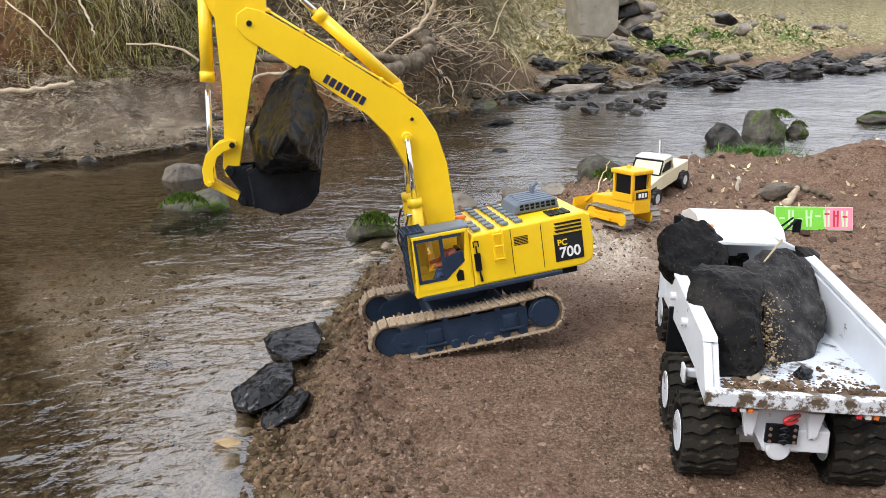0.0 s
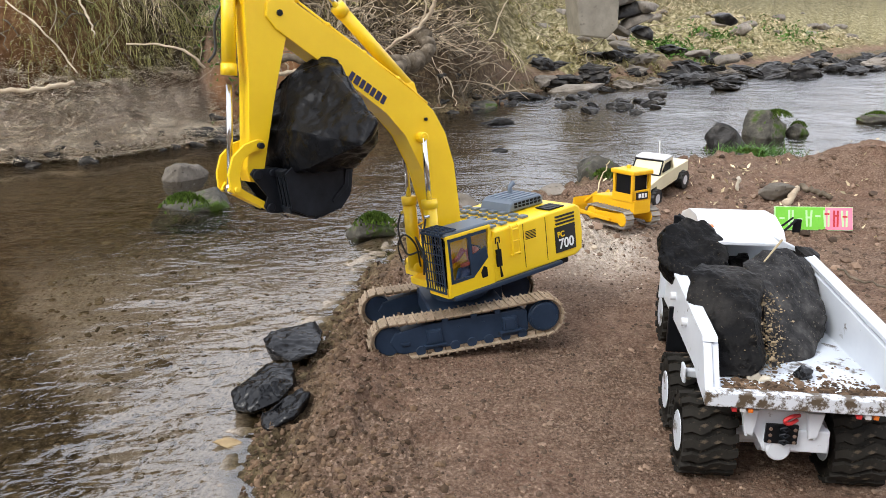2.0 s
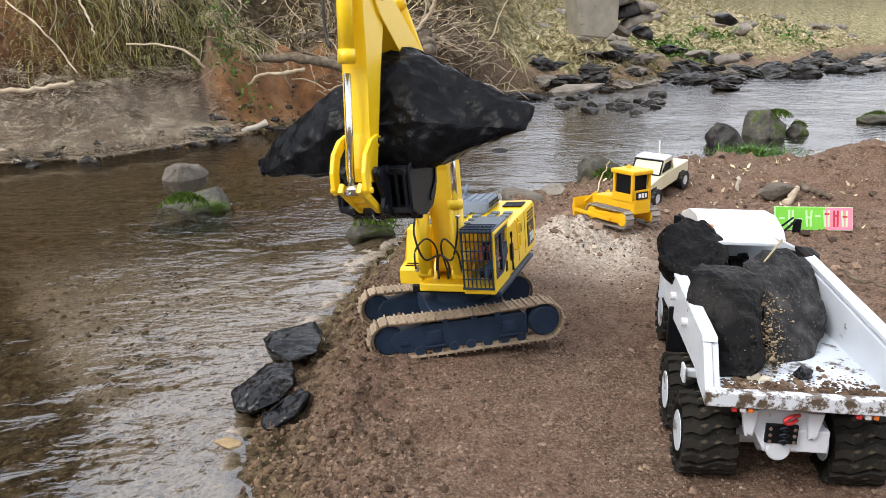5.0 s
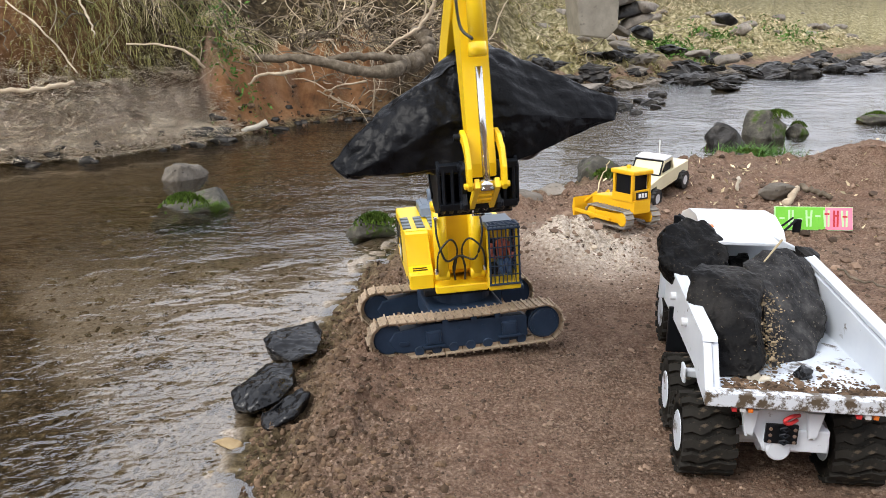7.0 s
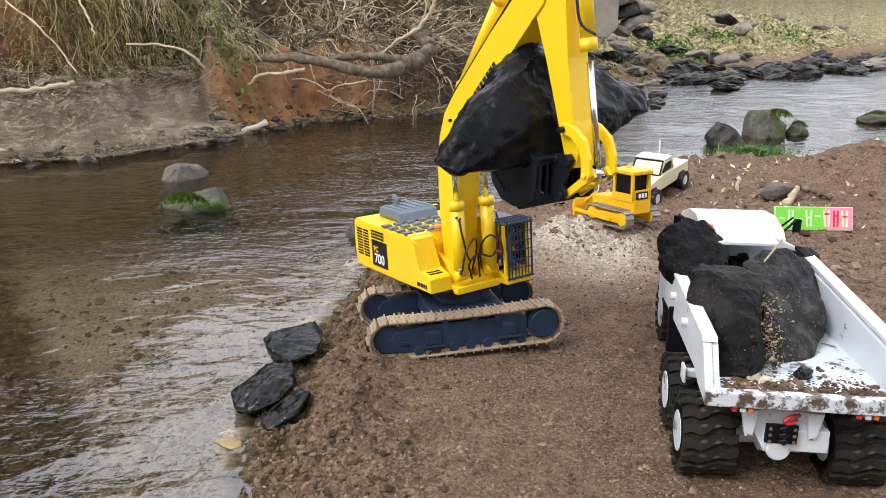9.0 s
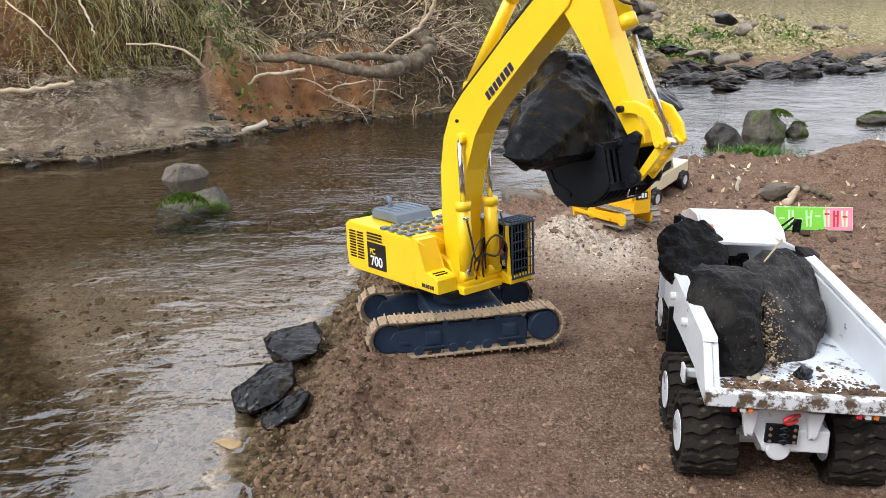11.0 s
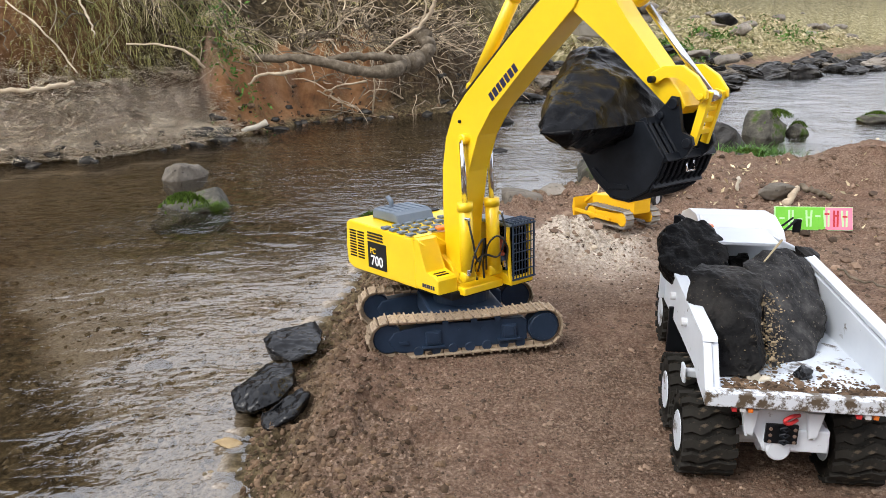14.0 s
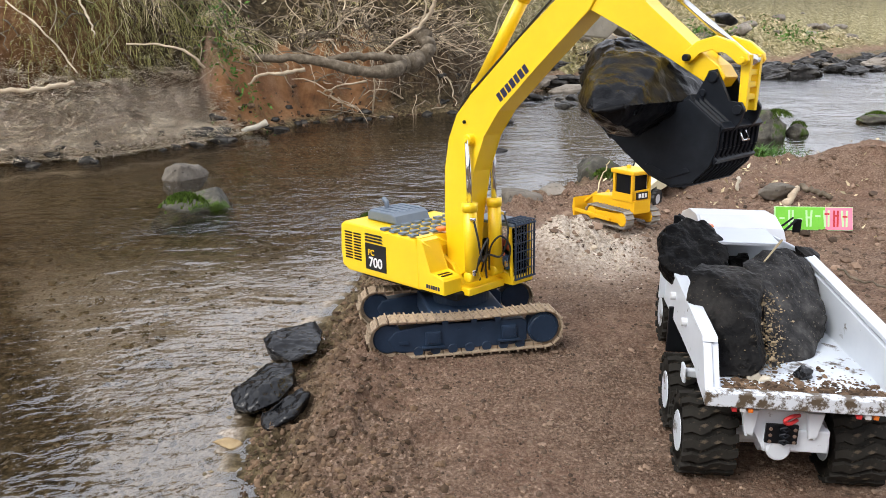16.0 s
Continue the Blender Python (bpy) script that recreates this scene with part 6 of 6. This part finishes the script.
leaves("green_weeds", 11, [(2.6, 9.7, 0.18, 0.10), (2.95, 10.0, 0.18, 0.12), (3.7, 11.2, 0.2, 0.12), (5.2, 12.2, 0.3, 0.25)], 260, "fresh green weeds on the far slope", 0.035)
leaves("green_shrub", 12, [(-1.30, 5.05, 0.10, 0.16), (-1.45, 5.3, 0.12, 0.2), (-1.7, 5.6, 0.15, 0.2)], 220, "leafy green shoots on the bank", 0.018)
leaves("dead_leaves", 13, [(1.15, 3.2, 0.28, 0.02), (1.5, 3.3, 0.3, 0.03), (1.3, 2.8, 0.3, 0.01)], 60, "scattered dry leaves and chips", 0.014, STRAW)


def moss_tufts(name, seed, centres, n, label):
    rng = np.random.RandomState(seed)
    V, F = [], []
    for (x, y, z, rx, ry) in centres:
        for _ in range(n):
            u, v = rng.normal(0, 0.45, 2)
            c = Vector((x + u * rx, y + v * ry, z - 0.35 * rx * (u * u + v * v)))
            k, s = len(V), rng.uniform(0.008, 0.02)
            a = rng.uniform(0, 6.28)
            V += [tuple(c + Vector((math.cos(a) * s * 0.35, math.sin(a) * s * 0.35, 0))), tuple(c - Vector((math.cos(a) * s * 0.35, math.sin(a) * s * 0.35, 0))),
                  tuple(c + Vector((rng.normal(0, 0.4) * s, rng.normal(0, 0.4) * s, s)))]
            F.append((k, k + 1, k + 2))
    return raw_mesh(name, V, F, MOSS, label, "moss")


moss_tufts("moss", 21, [(-0.98, 2.92, 0.012, 0.075, 0.06), (-0.235, 2.62, 0.012, 0.06, 0.05), (2.03, 4.82, 0.09, 0.08, 0.08), (2.2, 4.9, 0.005, 0.04, 0.04), (1.55, 3.96, 0.0, 0.10, 0.06), (2.98, 5.45, 0.0, 0.12, 0.07),
                        (0.68, 3.26, 0.035, 0.04, 0.04)], 700, "bright green moss on the creek boulders")
rngm = np.random.RandomState(22)
qm = np.stack([1.57 + rngm.normal(0, 0.09, 900), 3.98 + rngm.normal(0, 0.05, 900)], 1)
vm, fm = blades(qm, np.full(900, -0.02), rngm.normal(0, 1, (900, 2)), rngm, 0.075, 0.004, 0.8, 0.5, 3)
raw_mesh("creek_grass", vm.tolist(), fm.tolist(), GREEN, "green grass tuft on a creek hummock", "grass")


# fallen log, roots and branches
def limb(name, pts, radii, material, label, category="branch", seg=10, steps=5, wobble=0.0, seed=0, group=""):
    p = curve_points(pts, steps)
    r = [radii[0] + (radii[1] - radii[0]) * i / (len(p) - 1) for i in range(len(p))]
    rr = random.Random(seed)
    if wobble:
        p = [q + Vector((rr.gauss(0, wobble), rr.gauss(0, wobble), rr.gauss(0, wobble))) for q in p]
        r = [x * rr.uniform(0.85, 1.15) for x in r]
    b = bmesh.new()
    tube(b, p, r, seg)
    return tagged(mesh_object(name, b, material, True), label, category, group)


limb("log", [(-1.213, 5.250, 0.373), (-0.964, 5.250, 0.373), (-0.746, 5.250, 0.344), (-0.528, 5.250, 0.294), (-0.348, 5.300, 0.290), (-0.271, 5.400, 0.312)], (0.022, 0.05), BARK, "grey fallen log reaching from the bank", "log", 12, 6, 0.004, 1)
limb("log", [(-0.827, 5.300, 0.341), (-0.644, 5.320, 0.379), (-0.460, 5.340, 0.385), (-0.297, 5.400, 0.356), (-0.274, 5.450, 0.309)], (0.02, 0.035), BARK, "second grey stem twisted with the fallen log", "log", 12, 6, 0.004, 2)
limb("root", [(-0.322, 5.500, 0.316), (-0.191, 5.600, 0.336), (-0.107, 5.700, 0.399), (-0.116, 5.800, 0.487), (-0.199, 5.900, 0.507)], (0.06, 0.05), BARK, "thick bent grey root in the bank", "root", 12, 6, 0.008, 3)
for k, (pts, r, mt, label) in enumerate((
    ([(-1.232, 5.100, 0.222), (-1.149, 5.100, 0.281), (-1.013, 5.100, 0.292), (-0.878, 5.150, 0.316)], (0.008, 0.014), TWIG, "pale broken branch under the log"),
    ([(-1.285, 5.300, 0.391), (-1.358, 5.300, 0.402), (-1.327, 5.400, 0.407)], (0.02, 0.01), BARK, "dark stub of a branch"),
    ([(-1.625, 4.200, 0.512), (-1.448, 4.150, 0.509), (-1.322, 4.150, 0.481), (-1.222, 4.150, 0.402)], (0.004, 0.008), TWIG, "thin pale bowed stem"),
    ([(-1.843, 4.200, 0.728), (-1.779, 4.150, 0.619), (-1.744, 4.100, 0.549)], (0.006, 0.004), TWIG, "thin pale hanging stem"),
    ([(-2.062, 3.900, 0.726), (-1.867, 3.800, 0.601), (-1.767, 3.800, 0.474), (-1.702, 3.750, 0.400)], (0.005, 0.004), TWIG, "long thin hanging twig"),
    ([(-2.153, 3.900, 0.302), (-2.015, 3.900, 0.307), (-1.927, 3.950, 0.316), (-1.830, 4.000, 0.336)], (0.012, 0.012), TWIG, "pale dead branch above the litter"),
    ([(-1.315, 4.850, -0.055), (-1.204, 4.900, -0.035), (-1.093, 4.950, 0.007)], (0.016, 0.02), STONE_PALE, "bleached driftwood at the waterline"),
    ([(-0.413, 5.500, 0.391), (-0.300, 5.500, 0.476), (-0.166, 5.500, 0.564), (-0.083, 5.500, 0.658), (-0.052, 5.500, 0.737)], (0.010, 0.014), TWIG, "pale forked branch on the bank"),
    ([(-0.159, 5.500, 0.575), (-0.109, 5.500, 0.683), (-0.146, 5.500, 0.773)], (0.006, 0.005), TWIG, "pale dry side branch"),
    ([(-0.493, 5.600, -0.021), (-0.471, 5.500, 0.184), (-0.493, 5.500, 0.372)], (0.006, 0.006), TWIG, "upright pale thin root"),
    ([(-0.837, 5.550, 0.122), (-0.672, 5.500, 0.184), (-0.517, 5.500, 0.203)], (0.006, 0.008), TWIG, "thin root across the clay"),
    ([(-0.581, 5.500, 0.012), (-0.753, 5.500, 0.089), (-0.867, 5.500, 0.146)], (0.006, 0.004), TWIG, "thin root across the clay"),
    ([(-0.735, 2.720, -0.071), (-0.656, 2.680, -0.077), (-0.569, 2.700, -0.061), (-0.522, 2.680, -0.077)], (0.004, 0.003), BARK, "dark twig lying in the shallow water"),
    ([(-0.617, 2.700, -0.066), (-0.616, 2.720, -0.050), (-0.614, 2.620, -0.088)], (0.003, 0.002), BARK, "dark twig lying in the shallow water"),
    ([(1.023, 1.950, 0.043), (1.046, 1.880, 0.041), (1.098, 1.830, 0.037)], (0.003, 0.0025), BARK, "thin dark stick on the gravel"),
    ([(1.259, 2.820, 0.004), (1.294, 2.860, 0.030), (1.329, 2.900, 0.049)], (0.016, 0.011), TWIG, "grey driftwood stump on the gravel bar"),
    ([(1.358, 2.950, 0.042), (1.390, 2.900, 0.036), (1.408, 2.800, 0.030)], (0.012, 0.008), BARK, "dark root on the gravel bar"),
    ([(1.144, 3.000, -0.002), (1.140, 3.000, 0.071)], (0.007, 0.007), STONE_PALE, "short white stake in the gravel"),
    ([(-0.319, 1.190, -0.051), (-0.314, 1.240, -0.054)], (0.002, 0.0015), STONE_PALE, "white stalk at the waterline"),
    ([(-0.172, 1.400, -0.075), (-0.143, 1.450, -0.070)], (0.004, 0.003), TWIG, "short dry stick in the churned soil"),
    ([(0.587, 2.950, 0.009), (0.622, 3.000, 0.098), (0.637, 3.000, 0.131)], (0.003, 0.002), STRAW, "thin dry stalk beside a boulder"),
)):
    limb("branch", pts, r, mt, label, "branch", 8, 5, 0.003, 10 + k)


def tangle(name, n, seed, lo, hi, i0, i1, length, radius, material, label, hang=0.5):
    rng = np.random.RandomState(seed)
    q, way = far_points(n, rng, lo, hi, i0, i1)
    if name != "litter_twigs":
        heap = (q[:, 0] > -2.7) & (q[:, 0] < -1.45) & (-side(FAR, q[:, 0], q[:, 1]) < 0.45)
        q, way = q[~heap], way[~heap]
        n = len(q)
    z = terrain(q[:, 0], q[:, 1])[0]
    b_v, b_f = [], []
    for i in range(n):
        p = Vector((q[i, 0], q[i, 1], z[i] + 0.02))
        a = math.atan2(way[i, 1], way[i, 0]) + rng.normal(0, 1.0)
        d = Vector((math.cos(a), math.sin(a), rng.normal(0.1, 0.5)))
        L, r = length * rng.uniform(0.4, 1.5), radius * rng.uniform(0.5, 1.6)
        for k in range(6):
            r2 = r * (1 - 0.13 * k)
            o = len(b_v)
            u = d.orthogonal().normalized()
            w = d.cross(u).normalized()
            b_v += [tuple(p + r2 * (math.cos(t) * u + math.sin(t) * w)) for t in (0, 2.09, 4.19)]
            if k:
                b_f += [(o - 3, o - 2, o + 1, o), (o - 2, o - 1, o + 2, o + 1), (o - 1, o - 3, o, o + 2)]
            p = p + d.normalized() * L / 5
            d = d + Vector((rng.normal(0, 0.45), rng.normal(0, 0.45), rng.normal(-hang * 0.4, 0.35)))
    return raw_mesh(name, b_v, b_f, material, label, "roots")


tangle("roots", 120, 31, 0.22, 0.36, 4, 9, 0.24, 0.004, TWIG, "tangle of pale roots hanging over the clay bank", 0.7)
tangle("brush", 520, 32, 0.36, 1.1, 1, 9, 0.34, 0.0045, TWIG, "tangle of dry twigs and brush on the bank", 0.1)
tangle("dark_brush", 420, 33, 0.32, 0.6, 1, 9, 0.30, 0.006, BARK, "dark tangled roots under the turf", 0.4)
tangle("bend_brush", 300, 36, 0.06, 0.7, 7, 10, 0.30, 0.005, TWIG, "dry brush and roots at the bend of the bank", 0.3)
tangle("bend_roots", 160, 37, 0.05, 0.5, 7, 10, 0.26, 0.006, BARK, "dark roots at the bend of the bank", 0.4)
tangle("slope_brush", 160, 34, 0.3, 3.0, 9, 14, 0.5, 0.007, TWIG, "dry stems on the far slope", 0.1)
tangle("litter_twigs", 120, 35, 0.03, 0.42, 2, 5, 0.10, 0.002, TWIG, "broken twigs in the flood litter", 0.1)


# gravel, clods and stones of the bed: uncountable
CRUST = mat("tan_caked_sand", [(0.16, 0.12, 0.07), (0.32, 0.25, 0.16)], 40, 0.9, bump=0.3, random_tone=0.5, island=True)
SANDY = mat("pale_sandy_gravel", [(0.36, 0.295, 0.22), (0.60, 0.52, 0.42)], 30, 0.85, bump=0.3, random_tone=0.4, island=True)


def grains(name, xy, z, size, rng, material, label, flat=0.7, sink=0.25):
    t = (1 + 5 ** 0.5) / 2
    V0 = np.array([(-1, t, 0), (1, t, 0), (-1, -t, 0), (1, -t, 0), (0, -1, t), (0, 1, t), (0, -1, -t), (0, 1, -t), (t, 0, -1), (t, 0, 1), (-t, 0, -1), (-t, 0, 1)]) / 1.9
    F0 = np.array([(0, 11, 5), (0, 5, 1), (0, 1, 7), (0, 7, 10), (0, 10, 11), (1, 5, 9), (5, 11, 4), (11, 10, 2), (10, 7, 6), (7, 1, 8), (3, 9, 4), (3, 4, 2), (3, 2, 6), (3, 6, 8), (3, 8, 9),
                   (4, 9, 5), (2, 4, 11), (6, 2, 10), (8, 6, 7), (9, 8, 1)])
    n = len(xy)
    V = V0[None] * rng.uniform(0.65, 1.25, (n, 12, 1)) * rng.uniform(0.7, 1.3, (n, 1, 3)) * size[:, None, None]
    V[:, :, 2] *= flat
    V += np.concatenate([xy, (z + size * (flat * 0.5 - sink))[:, None]], 1)[:, None, :]
    F = (F0[None] + (np.arange(n) * 12)[:, None, None]).reshape(-1, 3)
    return raw_mesh(name, V.reshape(-1, 3).tolist(), F.tolist(), material, label, "gravel")


def bar_points(rng, n, near_lo, near_hi, y0, y1):
    out = []
    while len(out) < n:
        r = y0 * (y1 / y0) ** rng.rand(4000)
        a = rng.uniform(-0.62, 0.62, 4000)
        X, Y = r * np.sin(a), r * np.cos(a)
        d = side(NEAR, X, Y)
        ok = (d > near_lo) & (d < near_hi)
        out += list(zip(X[ok], Y[ok]))
    return np.array(out[:n])


rg = np.random.RandomState(41)
p = bar_points(rg, 16000, 0.02, 5, 0.95, 3.8)
grains("gravel", p, terrain(p[:, 0], p[:, 1])[0], 0.0013 * np.exp(rg.normal(0.2, 0.5, 16000)) * (1 + 0.3 * p[:, 1]) * 0.8, rg, PEBBLE, "loose mixed gravel on the soil")
p = bar_points(rg, 16000, 0.0, 0.5, 1.0, 2.6)
p = p[rg.rand(16000) < np.exp(-(side(NEAR, p[:, 0], p[:, 1]) / 0.20) ** 2)][:5200]
grains("clods", p, terrain(p[:, 0], p[:, 1])[0], np.minimum(0.0021 * np.exp(rg.normal(0.0, 0.7, len(p))), 0.0085), rg, CLOD, "churned damp clods along the waterline", 0.8)
p = bar_points(rg, 1500, 0.2, 3, 2.1, 4.0)
grains("rubble", p, terrain(p[:, 0], p[:, 1])[0], 0.0055 * np.exp(rg.normal(0.0, 0.55, 1500)), rg, PEBBLE, "clods and rubble on the gravel bar", 0.7)
c = np.stack([0.41 + rg.normal(0, 0.09, 2600), 2.24 + rg.normal(0, 0.12, 2600)], 1)
grains("sand_heap_gravel", c, terrain(c[:, 0], c[:, 1])[0], 0.0018 * np.exp(rg.normal(0, 0.5, 2600)), rg, SANDY, "pale gravel of the sand heap", 0.8)
p = bar_points(rg, 4200, -2.2, -0.05, 1.0, 5.0)
grains("bed_stones", p, terrain(p[:, 0], p[:, 1])[0], 0.0055 * np.exp(rg.normal(0, 0.5, 4200)), rg, BED, "stones of the creek bed under the water", 0.5, 0.3)
rl = np.random.RandomState(42)
q, w = far_points(700, rl, -0.03, 0.12, 5, 13)
grains("bank_stones", q, np.maximum(terrain(q[:, 0], q[:, 1])[0], -0.06), 0.010 * np.exp(rl.normal(0, 0.5, 700)), rl, CLOD, "small stones along the far waterline", 0.7)
# mud and crumbs in the tipper
m = pose(0.504, 0.982, 0.0, 0, 0, -7.4)
rt = np.random.RandomState(43)
u = np.stack([rt.uniform(-0.11, 0.115, 1100), 0.02 + np.abs(rt.normal(0, 0.045, 1100)) * rt.rand(1100)], 1)
v = np.array([list(m @ Vector((a, b_, 0.1815 - 0.04 * b_))) for a, b_ in u])
grains("tipper_soil", v[:, :2], v[:, 2] - 0.001, 0.0024 * np.exp(rt.normal(0, 0.5, 1100)), rt, CLOD, "crumbs of soil on the tipper's tail", 0.6)


grains("rock_sand", crack[:, :2], crack[:, 2], 0.0011 * np.exp(rs.normal(0, 0.5, 700)), rs, CRUST, "pale sand caked in the crack between two rocks", 0.8)


# ---- movement ----
def ramp(rows, t):
    """Smoothed value at t between rows of (t, value)."""
    if t <= rows[0][0]:
        return rows[0][1]
    for (ta, a), (tb, b) in zip(rows, rows[1:]):
        if t <= tb:
            return a + (b - a) * (t - ta) / (tb - ta)
    return rows[-1][1]


SLEW = [(0, 1.1), (0.5, 6.4), (1.0, 13.0), (1.5, 19.7), (2.0, 26.2), (2.5, 32.2), (3.0, 38.0), (3.5, 43.7), (4.0, 48.9), (4.2, 51.0), (6.3, 76.3), (6.5, 79.0), (7.0, 86.6), (7.5, 93.6), (8.0, 99.8), (9.0, 111.8),
        (9.3, 114.5), (9.8, 117.2), (11.0, 118.6), (12.5, 118.9), (15.2, 118.8), (15.6, 120.4), (16.0, 123.8)]
STICK = [(0, 20.9), (2, 21.5), (4, 21), (9, 17), (9.4, 18), (11.0, 35.5), (11.5, 39.8), (12.0, 43.0), (12.9, 43.8), (13.5, 48), (14.0, 52.7), (14.5, 56.7), (15.0, 60.3), (15.5, 61.9), (16, 62.5)]
BUCKET_TURN = [(0, -32.4), (2, -35.5), (9, -35.5), (12.9, -34.4), (14.0, -28), (15.0, -22), (16, -21)]
ROCKING = [(0, 7.6), (2, 5.9), (3.5, 4.7), (7, 3.0), (9, 2.6), (12.5, 1.1), (15.2, 0.9), (16, 0.4)]
ROLL = [(0, 0), (12.9, 0), (14.0, 9), (15.2, 18), (16, 18)]
TIP = Vector((0.322, -0.009, 0.628))
FOOT = Vector((0.016, -0.009, 0))


def aim(a, b):
    """A pose at a whose -z points to b, in the arm's plane."""
    d = b - a
    return Matrix.Translation(a) @ Matrix.Rotation(-math.atan2(d.x, -d.z), 4, "Y")


def arm_poses(t):
    slew = Matrix.Rotation(radians(ramp(SLEW, t)), 4, "Z")
    sa, rel = ramp(STICK, t), ramp(BUCKET_TURN, t)
    stick = Matrix.Translation(TIP) @ Matrix.Rotation(radians(-sa), 4, "Y")
    hinge = stick @ Vector((0, 0, -0.29))
    bucket = Matrix.Translation(hinge) @ Matrix.Rotation(radians(-(sa + rel)), 4, "Y")
    h, lb = stick @ Vector((0.005, 0, -0.238)), bucket @ Vector((0, 0, -0.064))
    d = lb - h
    r1, r2, L = 0.088, 0.072, min(d.length, 0.159)
    a = (r1 * r1 - r2 * r2 + L * L) / (2 * L)
    k = math.sqrt(max(r1 * r1 - a * a, 0))
    u = d.normalized()
    lo = h + u * a + Vector((-u.z, 0, u.x)) * k
    base, root, top = stick @ Vector((0.105, 0, 0.045)), FOOT + Vector((0.05, 0, 0.468)), stick @ Vector((0.02, 0, 0.118))
    turned = aim(base, lo)
    sram = aim(root, top)
    q = {"house": Matrix(), "boom": Matrix.Translation(FOOT), "stick": stick, "bucket": bucket, "guide": aim(h, lo), "tip_link": aim(lo, lb),
         "b_barrel": turned, "b_rod": Matrix.Translation(lo - base) @ turned, "s_barrel": sram, "s_rod": Matrix.Translation(top - root) @ sram}
    return {n: slew @ m for n, m in q.items()}


def chassis(t):
    turn = pose(0, 0, 0, 0, 0, 190.7)
    r = turn @ pose(0, 0, 0, 3.2, 0, 0) @ pose(0, 0, 0, 0, ramp(ROCKING, t), 0)
    piv = Vector((0.12, 0, 0))
    return Matrix.Translation(Vector((0.040, 1.634, 0.073)) + turn @ piv - r @ piv) @ r


def motions():
    times = [k * 0.25 for k in range(65)]
    poses = {t: arm_poses(t) for t in times}
    first = arm_poses(3.5)["bucket"]
    rest = Matrix.Rotation(radians(ramp(SLEW, 3.5)), 4, "Z")
    for n in ("house", "boom", "stick", "bucket", "guide", "tip_link", "b_barrel", "b_rod", "s_barrel", "s_rod"):
        walk(EX[n], [(t, poses[t][n]) for t in times])
    walk(EX["excavator"], [(t, chassis(t)) for t in times])
    walk(WATER, [(0.0, pose(0.75, 0.62, 0)), (16.0, pose(-1.1, -0.92, 0))])
    keep = first.inverted() @ rest
    walk(LOAD, [(t, chassis(t) @ poses[t]["bucket"] @ Matrix.Rotation(radians(ramp(ROLL, t)), 4, "Y") @ keep) for t in times])


motions()
